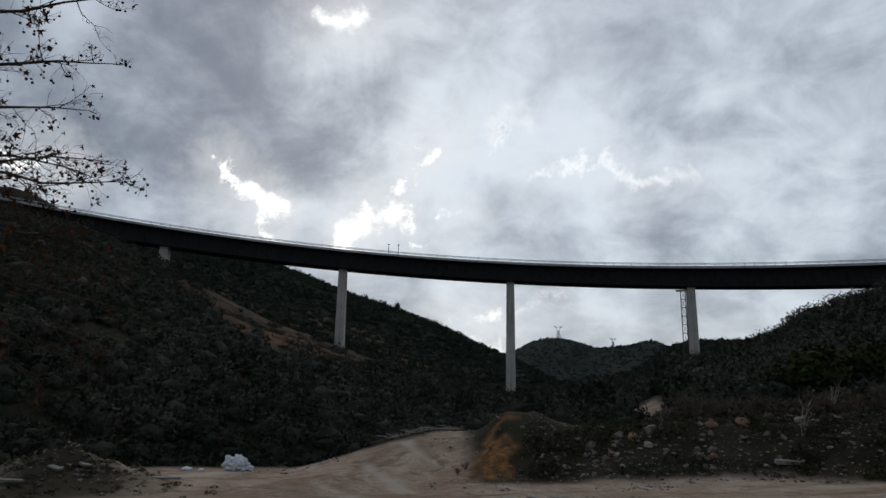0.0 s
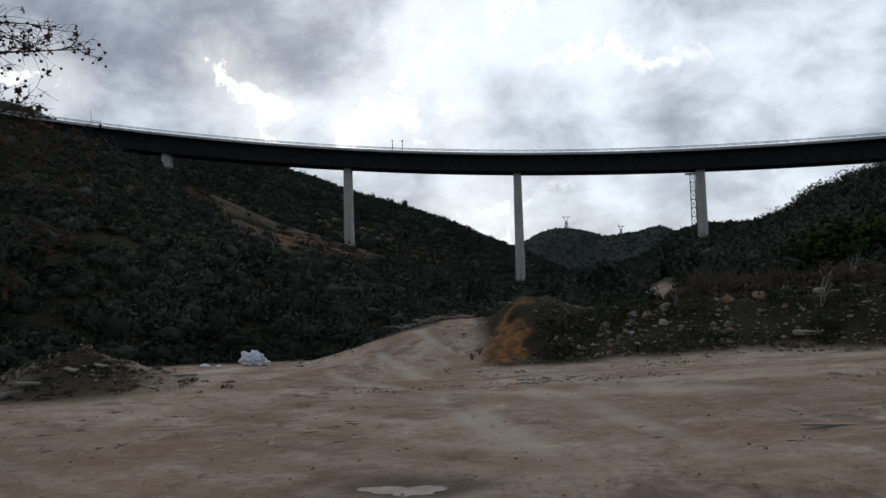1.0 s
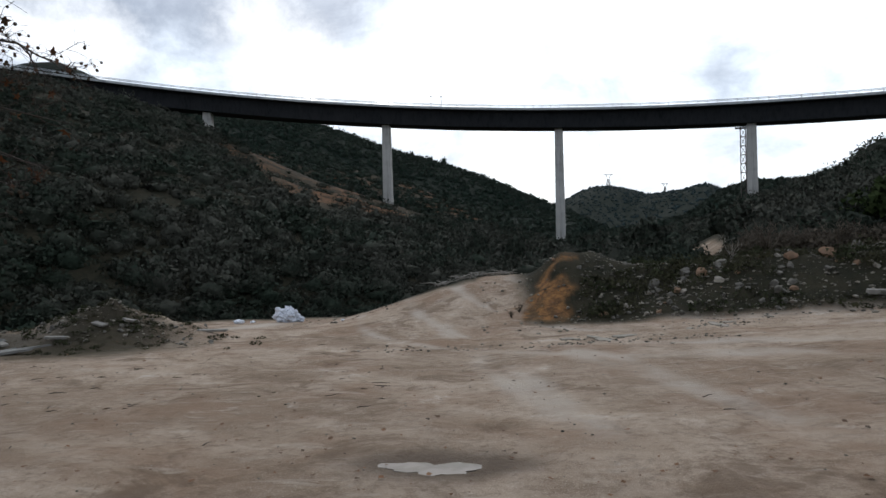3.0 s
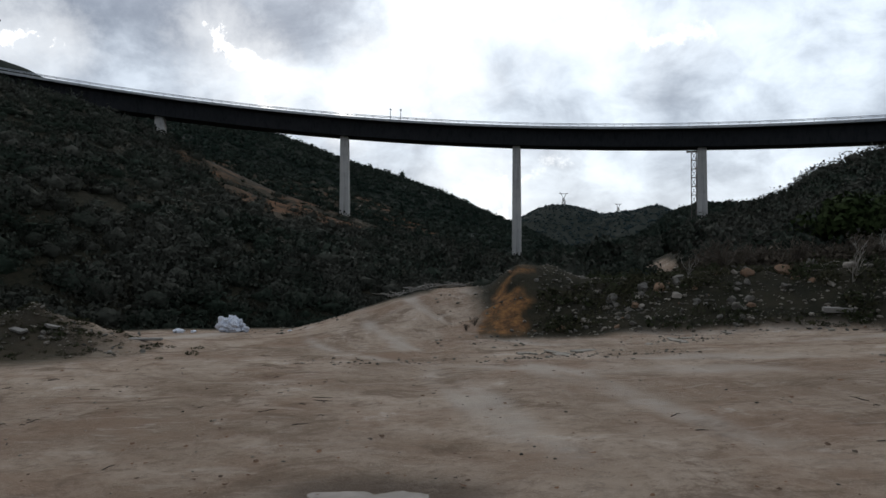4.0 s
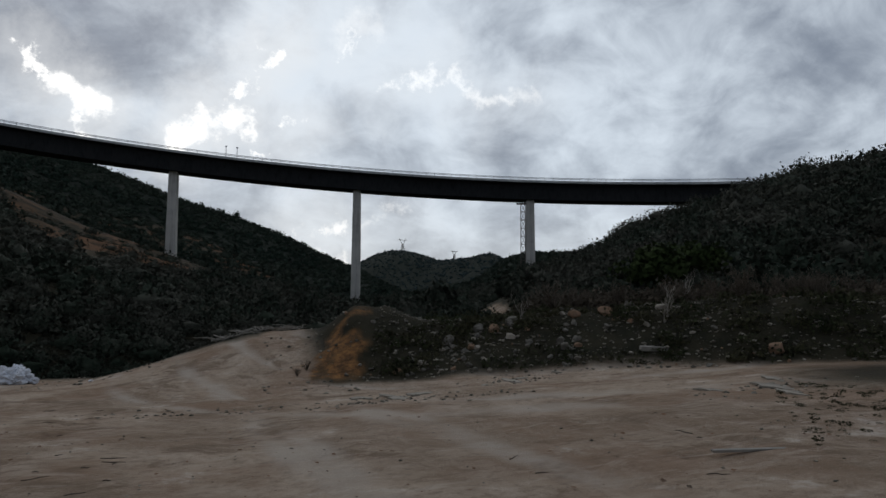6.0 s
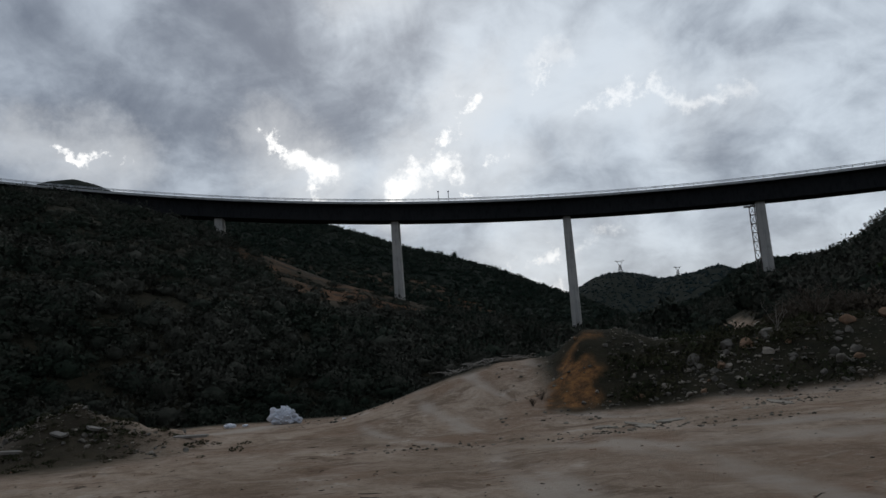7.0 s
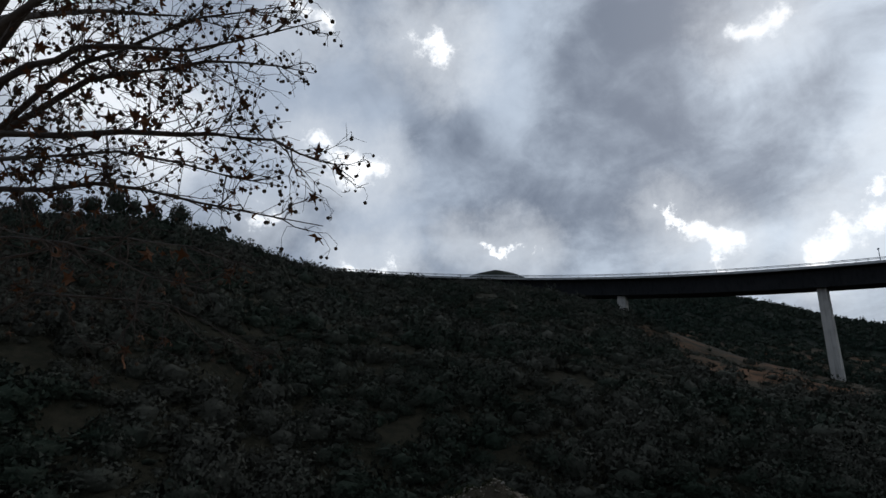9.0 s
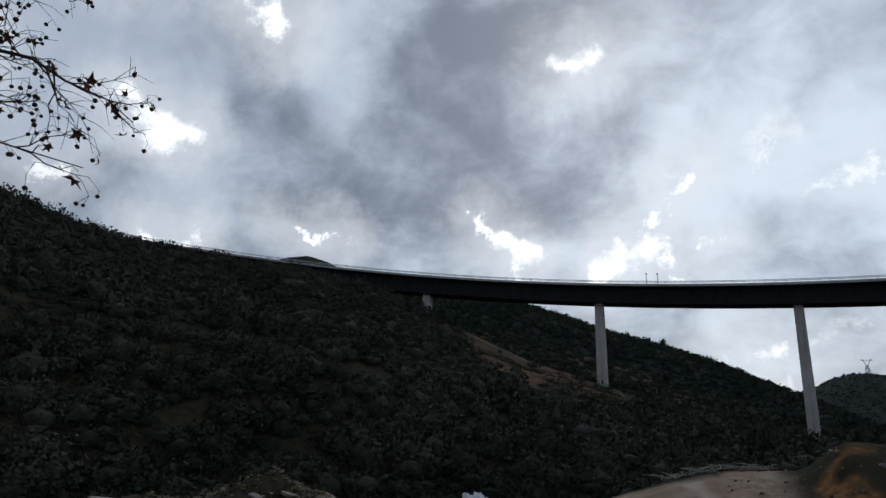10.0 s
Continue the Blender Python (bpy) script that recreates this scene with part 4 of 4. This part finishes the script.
def build_tree(rng, name, x, y, height, width, mat, label, group, quads=700, tall=None):
    ob = tagged(new(name), label, "tree" if "tree" in name or "pine" in name else "bush", group)
    ob.location = (x, y, land_at(x, y) - 0.15)
    t = Strands()
    t.add([Vector((0, 0, -0.2)), Vector((0.05, 0, height * 0.4)), Vector((-0.05, 0.05, height * 0.85))], [0.05 * height * 0.5, 0.03 * height * 0.5, 0.01], 7)
    for k in range(5):
        a = k * 1.3
        t.add([Vector((0, 0, height * (0.25 + 0.1 * k))), Vector((math.cos(a) * width * 0.35, math.sin(a) * width * 0.35, height * (0.45 + 0.1 * k)))], [0.015 * height * 0.5, 0.008], 5)
    b = t.make("trunk", BARK)
    b.parent = ob
    c = crown_mesh(rng, quads, 0.1, width / 2, height * 0.35, (height * 0.62) / (width / 2), mat, "crown")
    c.parent = ob
    return ob


def build_lone_plants():
    rng = np.random.default_rng(23)

    def polar(az, r):
        return r * math.sin(radians(az)), r * math.cos(radians(az))
    for az, r, h, w in ((-71.5, 105, 3.6, 3.8), (-69.2, 106, 4.0, 3.4), (-67.3, 107, 4.4, 3.4), (-65.5, 107, 6.0, 3.8), (-64.2, 108, 4.6, 3.2), (-62.6, 110, 4.0, 2.6), (-60.7, 112, 4.8, 4.0), (-57.3, 118, 3.2, 2.8),
                        (-49.0, 138, 2.0, 2.2)):
        x, y = polar(az, r)
        build_tree(rng, "pine_tree", x, y, h, w, SCRUB, "dark rounded pine on the brow of the hillside", "pines on the brow", 420)
    for az, h in ((-2.5, 5.0), (-3.6, 3.4), (-5.3, 3.6), (1.1, 2.6), (3.2, 2.4)):
        x, y = polar(az, 326)
        build_tree(rng, "ridge_tree", x, y, h + 1, h * 0.8, SCRUB_FAR, "small dark tree on the ridge line", "trees on the ridge", 160)
    for az, r, h, w in ((14.9, 66, 4.4, 4.2), (13.4, 72, 3.4, 3.6), (3.6, 62, 3.4, 2.4), (0.4, 70, 3.2, 2.8), (21.4, 44, 2.6, 3.0)):
        x, y = polar(az, r)
        build_tree(rng, "valley_tree", x, y, h, w, SCRUB, "dark evergreen tree on the valley floor", "valley floor trees", 900)
    for az, r, h, w in ((32.9, 31, 2.3, 3.0), (36.0, 33, 2.0, 2.6), (30.2, 34, 1.7, 2.0)):
        x, y = polar(az, r)
        build_tree(rng, "green_bush", x, y, h, w, SCRUB_GREEN, "yellowish green broadleaf bush above the spoil bank", "green bushes", 1100)


build_lone_plants()


def shrub_mesh(rng, height, stems, mat, name):
    t = Strands()
    for _ in range(stems):
        a = rng.uniform(0, 6.283)
        lean = rng.uniform(0.1, 0.55)
        top = Vector((math.cos(a) * lean * height, math.sin(a) * lean * height, height * rng.uniform(0.6, 1.0)))
        pts = bend(rng, (0, 0, -0.05), top, 4, 0.03, 0.03 * height)
        t.add(pts, [0.016, 0.013, 0.010, 0.007, 0.003], 4)
        for m in range(1, 5):
            for _ in range(3):
                d = Vector((rng.normal() * 0.5, rng.normal() * 0.5, 0.5 + 0.4 * rng.random())).normalized()
                e = pts[m] + d * height * rng.uniform(0.12, 0.35)
                t.add(bend(rng, pts[m], e, 2, 0, 0.02), [0.006, 0.0045, 0.002], 3)
    return t.make(name, mat)


def build_shrubs():
    rng = np.random.default_rng(31)
    first = shrub_mesh(rng, 0.9, 5, GREY_TWIG, "bare_shrub")
    tagged(first, "bleached leafless shrub standing on the spoil bank", "shrub", "bare shrubs")
    spots = [(9.3, 14.8, 0.9), (18.1, 20.6, 1.3), (19.0, 20.0, 1.2), (6.9, 17.8, 0.6), (11.5, 17.0, 0.8)]
    for i, (x, y, k) in enumerate(spots):
        m = Matrix.Translation((x, y, land_at(x, y))) @ Matrix.Rotation(i * 1.7, 4, "Z")
        o = first if i == 0 else copy_thing(first, m)
        o.matrix_basis = m @ Matrix.Diagonal((k, k, k, 1))
    brush = shrub_mesh(rng, 0.8, 16, DRY_TWIG, "dry_shrub")
    tagged(brush, "dense grey-brown dry brush growing on the spoil bank", "shrub", "dry brush")
    for i in range(46):
        az, r = rng.uniform(22, 50), rng.uniform(18.6, 25)
        if i < 3:
            az, r = rng.uniform(2.0, 4.2), rng.uniform(15.6, 17.2)
        x, y = r * math.sin(radians(az)), r * math.cos(radians(az))
        k = rng.uniform(0.45, 0.95) * (0.3 if i < 3 else 1)
        m = Matrix.Translation((x, y, land_at(x, y))) @ Matrix.Rotation(rng.uniform(0, 6.28), 4, "Z")
        o = brush if i == 0 else copy_thing(brush, m)
        o.matrix_basis = m @ Matrix.Diagonal((k * 1.2, k * 1.2, k, 1))

    def bank(a, r, x, y, p):
        return (x > 2.6) | (r > 17)
    pl = sow(rng, 2300, (9.6, 52), (15.8, 24), lambda a, r, x, y, p: fbm(x, y, 1.2, 3, 51) > -0.05)
    scatter("bank_weeds", rng, pl, 0.1 + 0.25 * rng.random(len(pl)) ** 2, 90, 0.10, WEEDS, "low dark green weeds between the rubble", "weeds", 0.7, 0)
    pl = sow(rng, 420, (21, 54), (19, 27), bank)
    scatter("bank_brush", rng, pl, rng.uniform(0.25, 0.55, len(pl)), 150, 0.10, DRY, "low brown dry brush along the top of the bank", "brush", 0.9, 0)
    near = [sow(rng, n, az, d, lambda a, r, x, y, p: p < 2) for n, az, d in ((200, (-42, -26), (14.6, 18)), (520, (38, 58), (7.5, 12)))]
    heap = np.column_stack([rng.normal(-8.7, 1.2, 420), rng.normal(14.7, 0.55, 420), np.zeros(420)])
    heap[:, 2] = land(heap[:, 0], heap[:, 1])
    pl = np.concatenate(near + [heap])
    scatter("clearing_weeds", rng, pl, np.where(pl[:, 0] > 0, 0.02, 0.04) + np.where(pl[:, 0] > 0, 0.05, 0.10) * rng.random(len(pl)) ** 2, 40, 0.16, WEEDS, "sparse low weeds on the trodden dirt", "weeds", 0.5, 0)


build_shrubs()


# ---- rocks and rubble ----
ROCK_GREY = material("grey_rock", mottled_build((0.20, 0.18, 0.148), (0.11, 0.098, 0.08), 3.0, bump=0.04))
ROCK_ORANGE = material("ochre_rock", mottled_build((0.29, 0.17, 0.10), (0.19, 0.12, 0.075), 3.0, bump=0.04))
ROCK_PALE = material("pale_rock", mottled_build((0.36, 0.315, 0.255), (0.25, 0.215, 0.17), 4.0, bump=0.03))
STONES = material("stones", island_build((0.06, 0.052, 0.04), (0.30, 0.262, 0.205)))


def rock_mesh(rng, mat, name="rock"):
    bm = bmesh.new()
    bmesh.ops.create_icosphere(bm, subdivisions=3, radius=0.5)
    off = Vector(rng.uniform(0, 50, 3))
    cuts = [Vector(rng.normal(size=3)).normalized() for _ in range(14)]
    for v in bm.verts:
        p = v.co.copy()
        for c in cuts:
            d = p.dot(c)
            if d > 0.27:
                p -= c * (d - 0.27) * 0.95
        p *= 1 + 0.16 * noise.noise(p * 3 + off) + 0.06 * noise.noise(p * 9 + off)
        v.co = Vector((p.x, p.y * 0.85, p.z * 0.72))
    me = bpy.data.meshes.new(name)
    bm.to_mesh(me)
    bm.free()
    me.materials.append(mat)
    return me


def build_rocks():
    rng = np.random.default_rng(7)
    mats = (ROCK_GREY, ROCK_ORANGE, ROCK_PALE)
    kinds = [[rock_mesh(rng, m) for _ in range(5)] for m in mats]
    words = ("rough grey rock lying in the spoil bank", "ochre stained rock lying in the spoil bank", "pale broken rock lying in the spoil bank")

    def put(x, y, size, kind, sink=0.3):
        o = new("rock", kinds[kind][rng.integers(5)])
        z = land_at(x, y)
        o.location = (x, y, z + size * (0.36 - sink))
        o.rotation_euler = tuple(rng.uniform(-0.4, 0.4, 2)) + (rng.uniform(0, 6.28),)
        k = rng.uniform(0.8, 1.2, 3)
        o.scale = tuple(size * k)
        tagged(o, words[kind], "rock", "rocks in the spoil bank")
    for x, y, size, kind in ((5.63, 16.4, 0.55, 1), (4.52, 16.6, 0.42, 0), (3.66, 15.87, 0.36, 2), (7.97, 14.1, 0.2, 2), (8.46, 16.0, 0.62, 1), (7.72, 16.2, 0.45, 1), (5.9, 16.0, 0.38, 2),
                             (10.25, 12.4, 0.6, 1), (5.3, 16.9, 0.5, 0), (6.3, 17.0, 0.45, 0), (6.1, 16.5, 0.3, 0), (4.9, 16.0, 0.35, 1), (9.6, 15.4, 0.35, 2), (8.9, 14.9, 0.3, 2), (7.2, 15.2, 0.3, 0),
                             (6.9, 15.0, 0.34, 0), (12.2, 14.4, 0.4, 2), (9.3, 16.4, 0.4, 0), (9.2, 24.5, 0.9, 2), (8.0, 22.5, 0.6, 2)):
        put(x, y, size, kind)
    for _ in range(190):
        az = rng.uniform(6, 48) if rng.random() < 0.6 else rng.uniform(12, 26)
        r = rng.uniform(15.6, 19)
        put(r * math.sin(radians(az)), r * math.cos(radians(az)), 0.09 + 0.2 * rng.random() ** 2.5, int(rng.choice([0, 0, 0, 0, 2, 1])))
    for _ in range(40):
        x, y = rng.normal(-9, 1.3), rng.normal(14.5, 0.5)
        put(x, y, 0.08 + 0.12 * rng.random(), int(rng.choice([0, 0, 2])))
    # small stones, joined
    ico = bmesh.new()
    bmesh.ops.create_icosphere(ico, subdivisions=1, radius=0.5)
    bv = np.array([tuple(v.co) for v in ico.verts])
    bf = np.array([[v.index for v in f.verts] for f in ico.faces])
    ico.free()

    def stones(name, places, sizes, label):
        vs = []
        for p, s in zip(places, sizes):
            q = bv * (0.5 + 0.9 * rng.random(bv.shape)) * s * np.array([1.2, 1, 0.65])
            a = rng.uniform(0, 6.28)
            c, w = math.cos(a), math.sin(a)
            vs.append(np.column_stack([q[:, 0] * c - q[:, 1] * w, q[:, 0] * w + q[:, 1] * c, q[:, 2]]) + p + np.array([0, 0, s * 0.05]))
        f = np.concatenate([bf + i * len(bv) for i in range(len(vs))])
        tagged(new(name, mesh_of(name, np.concatenate(vs), f, STONES)), label, "stones", kind="stuff")
    pl = sow(rng, 6200, (2, 52), (15.5, 21), lambda a, r, x, y, p: (x > 1.3) & ((x > 2.3 + 0.28 * (y - 15.5)) | (p < 0.06)) & (p < np.interp(r, (15.5, 16, 19, 20), (0.3, 1, 1, 0.4))))
    stones("bank_rubble", pl, 0.025 + 0.10 * rng.random(len(pl)) ** 4, "broken stones and rubble over the spoil bank")
    spots = [(2.4, 12.3, 0.35), (1.7, 11.8, 0.25), (4.9, 13.5, 0.3), (3.4, 11.6, 0.4), (7.3, 9.2, 0.5), (-0.6, 12.4, 0.5), (5.6, 14.2, 0.5)]
    pl = np.array([(x + rng.normal() * w * 1.6, y + rng.normal() * w * 0.6, 0.0) for x, y, w in spots for _ in range(70)])
    pl[:, 2] = land(pl[:, 0], pl[:, 1])
    stones("crushed_stone", pl, 0.015 + 0.06 * rng.random(len(pl)) ** 2, "patches of pale crushed stone trodden into the dirt")
    pl = sow(rng, 260, (-3, 8), (14.3, 19), lambda a, r, x, y, p: (x > 0.2) & (x < 2.4 + 0.25 * (y - 15)) & (fbm(x, y, 1.0, 3, 93) > -0.1))
    stones("gully_stones", pl, 0.02 + 0.09 * rng.random(len(pl)) ** 3, "clods and stones in the washed-out edge of the track")
    pl = sow(rng, 2000, (-60, 60), (3.0, 16), lambda a, r, x, y, p: p < 2)
    stones("pebbles", pl, 0.006 + 0.03 * rng.random(len(pl)) ** 5, "loose pebbles on the dirt clearing")
    pl = np.column_stack([rng.normal(-8.9, 1.3, 900), rng.normal(14.6, 0.5, 900), np.zeros(900)])
    pl[:, 2] = land(pl[:, 0], pl[:, 1])
    stones("heap_rubble", pl, 0.02 + 0.075 * rng.random(900) ** 3, "rubble and broken stones on the spoil heaps")
    pl = sow(rng, 500, (-16, 4), (19, 26), lambda a, r, x, y, p: (x < -2.2 + 0.0 * y) & (x > -5.5))
    stones("road_edge_stones", pl, 0.02 + 0.08 * rng.random(len(pl)) ** 2, "small stones along the edge of the track")


build_rocks()


# ---- litter ----
WHITE = material("white_plastic", mottled_build((0.78, 0.79, 0.82), (0.66, 0.68, 0.73), 2.5, 0.45, bump=0.02))
PLANK = material("grey_wood", mottled_build((0.33, 0.30, 0.26), (0.22, 0.20, 0.17), 5.0))
SLAB = material("old_slab", mottled_build((0.27, 0.26, 0.235), (0.18, 0.17, 0.15), 1.6))
LEAFLITTER = material("leaf_litter", island_build((0.20, 0.10, 0.05), (0.07, 0.05, 0.035)))


def build_sacks():
    rng = np.random.default_rng(3)
    heap = tagged(new("white_sacks"), "crumpled white plastic sacks dumped at the clearing's edge", "sacks")
    x, y = -6.0, 20.6
    heap.location = (x, y, land_at(x, y))
    for dx, dy, dz, w, h in ((-0.18, 0, 0.2, 0.55, 0.5), (0.18, 0.05, 0.18, 0.52, 0.45), (0.05, -0.12, 0.12, 0.6, 0.3), (0.0, 0.12, 0.28, 0.42, 0.4), (0.42, 0.0, 0.07, 0.3, 0.18)):
        bm = bmesh.new()
        bmesh.ops.create_icosphere(bm, subdivisions=4, radius=0.5)
        off = Vector(rng.uniform(0, 40, 3))
        for v in bm.verts:
            p = v.co.copy()
            k = 0.88 + 0.45 * noise.noise(p * 3.5 + off) + 0.4 * abs(noise.noise(p * 7 + off)) - 0.1 - 0.25 * abs(noise.noise(p * 15 + off))
            v.co = Vector((p.x * w * k, p.y * w * 0.8 * k, max(p.z * h * k * 1.15, -dz)))
        o = part("sack", bm, WHITE, heap)
        o.location = (dx, dy, dz)
    for x, y, s in ((-7.5, 20.4, 0.3), (-7.1, 20.5, 0.16), (-4.0, 19.6, 0.1)):
        bm = bmesh.new()
        bmesh.ops.create_icosphere(bm, subdivisions=3, radius=0.5)
        off = Vector(rng.uniform(0, 40, 3))
        for v in bm.verts:
            v.co = v.co * s * (1 + 0.5 * noise.noise(v.co * 6 + off))
            v.co.z *= 0.5
        o = part("plastic_scrap", bm, WHITE)
        o.location = (x, y, land_at(x, y) + s * 0.15)
        tagged(o, "small crumpled scrap of white plastic on dirt", "litter", "plastic scraps")


def lay(name, size, x, y, yaw, tilt, mat, label, category, group="", lift=0.0):
    rng = np.random.default_rng(int(abs(x * 100 + y * 37)))
    bm = bmesh.new()
    box(bm, size)
    bmesh.ops.bevel(bm, geom=list(bm.edges), offset=min(size) * 0.12, segments=1, affect="EDGES")
    for v in bm.verts:
        v.co += Vector(rng.normal(size=3)) * min(size) * 0.06
    o = part(name, bm, mat)
    o.location = (x, y, land_at(x, y) + size[2] * 0.4 + lift)
    o.rotation_euler = (radians(tilt), radians(tilt * 0.6), radians(yaw))
    return tagged(o, label, category, group)


def slab_mesh(rng, rx, ry, h, mat, name):
    """A broken slab with a ragged outline."""
    bm = bmesh.new()
    ring = []
    for k in range(18):
        a = 2 * math.pi * k / 18
        j = 1 + 0.28 * rng.normal()
        ring.append((math.cos(a) * rx * j, math.sin(a) * ry * j))
    low = [bm.verts.new((x, y, -h)) for x, y in ring]
    high = [bm.verts.new((x * 0.97, y * 0.97, h * (1 + 0.3 * rng.normal()))) for x, y in ring]
    bm.faces.new(high)
    bm.faces.new(low[::-1])
    for i in range(18):
        bm.faces.new((low[i], low[(i + 1) % 18], high[(i + 1) % 18], high[i]))
    return part(name, bm, mat)


def build_litter():
    rng = np.random.default_rng(17)
    build_sacks()
    for x, y, rx, ry, yaw in ((-10.6, 12.0, 1.1, 0.35, 48), (-11.9, 10.7, 1.0, 0.4, 45), (-9.3, 12.2, 0.6, 0.2, 40)):
        o = slab_mesh(rng, rx, ry, 0.022, SLAB, "concrete_slab")
        o.location = (x, y, land_at(x, y) + 0.02)
        o.rotation_euler = (0.03, -0.04, radians(yaw))
        tagged(o, "broken pale concrete slab lying flat on dirt", "slab", "broken slabs")
    for x, y, l, yaw, tilt in ((-9.8, 13.05, 0.95, -40, 6), (-8.3, 14.05, 0.6, -30, 10), (-7.75, 14.45, 0.4, 70, 25), (-8.9, 13.6, 0.5, 20, 8), (-6.2, 15.2, 0.7, 5, 2), (-10.9, 12.9, 0.5, 10, 4)):
        lay("plank", (l, 0.13, 0.05), x, y, yaw, tilt, PLANK, "weathered pale wooden plank lying among rubble", "plank", "planks", 0.03)
    lay("log", (0.6, 0.12, 0.11), 8.45, 13.95, -15, 3, PLANK, "short pale debarked log at the bank's foot", "log")
    lay("plank", (0.75, 0.05, 0.02), 4.1, 5.95, -8, 0, PLANK, "weathered pale wooden plank half sunk in dirt", "plank", "planks")
    for x, y, rx, ry in ((7.3, 9.2, 0.4, 0.16), (7.0, 8.6, 0.25, 0.1), (7.9, 9.9, 0.3, 0.1), (6.5, 9.6, 0.2, 0.1), (2.4, 12.3, 0.4, 0.16), (2.9, 12.6, 0.28, 0.1), (1.8, 12.5, 0.2, 0.08),
                         (4.9, 13.5, 0.34, 0.1), (5.3, 13.9, 0.2, 0.08), (6.2, 14.2, 0.2, 0.06), (4.3, 13.3, 0.14, 0.06)):
        o = slab_mesh(rng, rx, ry, 0.012, ROCK_PALE, "stone_fragment")
        o.location = (x, y, land_at(x, y) + 0.008)
        o.rotation_euler = (0, 0, rng.uniform(0, 3))
        tagged(o, "flat broken pale slab fragment on dirt", "slab", "broken slabs")
    # sticks, joined
    st = Strands()
    for _ in range(80):
        az, r = rng.uniform(-46, 48), rng.uniform(6, 17)
        if rng.random() < 0.65:
            az, r = rng.uniform(-38, -8), rng.uniform(7, 14)
        x, y = r * math.sin(radians(az)), r * math.cos(radians(az))
        a = rng.normal(0.15, 0.9)
        l = 0.05 + 0.2 * rng.random() ** 3
        p = Vector((x, y, land_at(x, y) + 0.008))
        q = Vector((x + l * math.cos(a), y + l * math.sin(a), 0))
        q.z = land_at(q.x, q.y) + 0.012
        st.add(bend(rng, p, q, 3, 0.004, 0.004), [0.004, 0.005, 0.004, 0.002], 4)
    tagged(st.make("sticks", TWIG), "dark broken sticks scattered over the clearing", "sticks", kind="stuff")
    # fallen branches along the track's edge
    st = Strands()
    for _ in range(60):
        k = rng.random()
        x, y = 0.9 - 1.9 * k + rng.normal() * 0.25, 20.9 + rng.normal() * 0.2
        p = Vector((x, y, land_at(x, y) + 0.05))
        q = p + Vector((rng.normal() * 0.35, rng.normal() * 0.25, 0.03 + 0.1 * rng.random()))
        st.add(bend(rng, p, q, 3, 0.02, 0.03), [0.022, 0.018, 0.013, 0.006], 4)
    tagged(st.make("brushwood", GREY_TWIG), "pale cut branches piled beside the track", "brushwood", kind="stuff")
    vs, fs = [], []
    for _ in range(900):
        az, r = rng.uniform(-48, 50), 3 + 13 * rng.random() ** 1.3
        x, y = r * math.sin(radians(az)), r * math.cos(radians(az))
        z = land_at(x, y) + 0.012
        s = 0.010 + 0.026 * rng.random() ** 2
        a = rng.uniform(0, 6.28)
        n = len(vs)
        for k in range(5):
            b = a + k * 1.2566
            rr = s * rng.uniform(0.5, 1.1)
            vs.append((x + rr * math.cos(b), y + rr * math.sin(b), z + 0.5 * s * rng.random()))
        fs += [(n, n + 1, n + 2), (n, n + 2, n + 3), (n, n + 3, n + 4)]
    tagged(new("fallen_leaves", mesh_of("fallen_leaves", np.array(vs), np.array(fs), LEAFLITTER)), "curled brown leaves scattered on the dirt", "leaves", kind="stuff")


build_litter()


# ---- puddle ----
def water_build(n, co):
    a = n.noise(co, 3.0, 3).outputs[0]
    return n.mix(n.remap(a, 0.4, 0.6), (0.10, 0.08, 0.06), (0.16, 0.13, 0.105)), 0.35, n.noise(co, 14.0, 2).outputs[0], 0.002, {"IOR": 1.33, "Specular IOR Level": 0.25}


WATER = material("muddy_water", water_build)


def build_puddle():
    bm = bmesh.new()
    vs = []
    for k in range(48):
        a = 2 * math.pi * k / 48
        j = 1 + 0.26 * math.sin(2 * a + 2) + 0.2 * math.sin(3 * a) + 0.12 * math.sin(7 * a + 1) + 0.06 * math.sin(15 * a)
        vs.append(bm.verts.new((0.3 * j * math.cos(a), 0.15 * j * math.sin(a), 0)))
    top = bm.faces.new(vs)
    r = bmesh.ops.extrude_face_region(bm, geom=[top])
    for v in r["geom"]:
        if isinstance(v, bmesh.types.BMVert):
            v.co.z += 0.012
    bmesh.ops.recalc_face_normals(bm, faces=bm.faces)
    o = part("puddle", bm, WATER)
    xs, ys = np.meshgrid(np.linspace(-0.6, 0.0, 20), np.linspace(4.8, 5.1, 12))
    o.location = (-0.3, 4.95, float(np.percentile(land(xs.ravel(), ys.ravel()), 60)) - 0.004)
    tagged(o, "shallow muddy puddle in a hollow of the clearing", "puddle", kind="structure")


build_puddle()
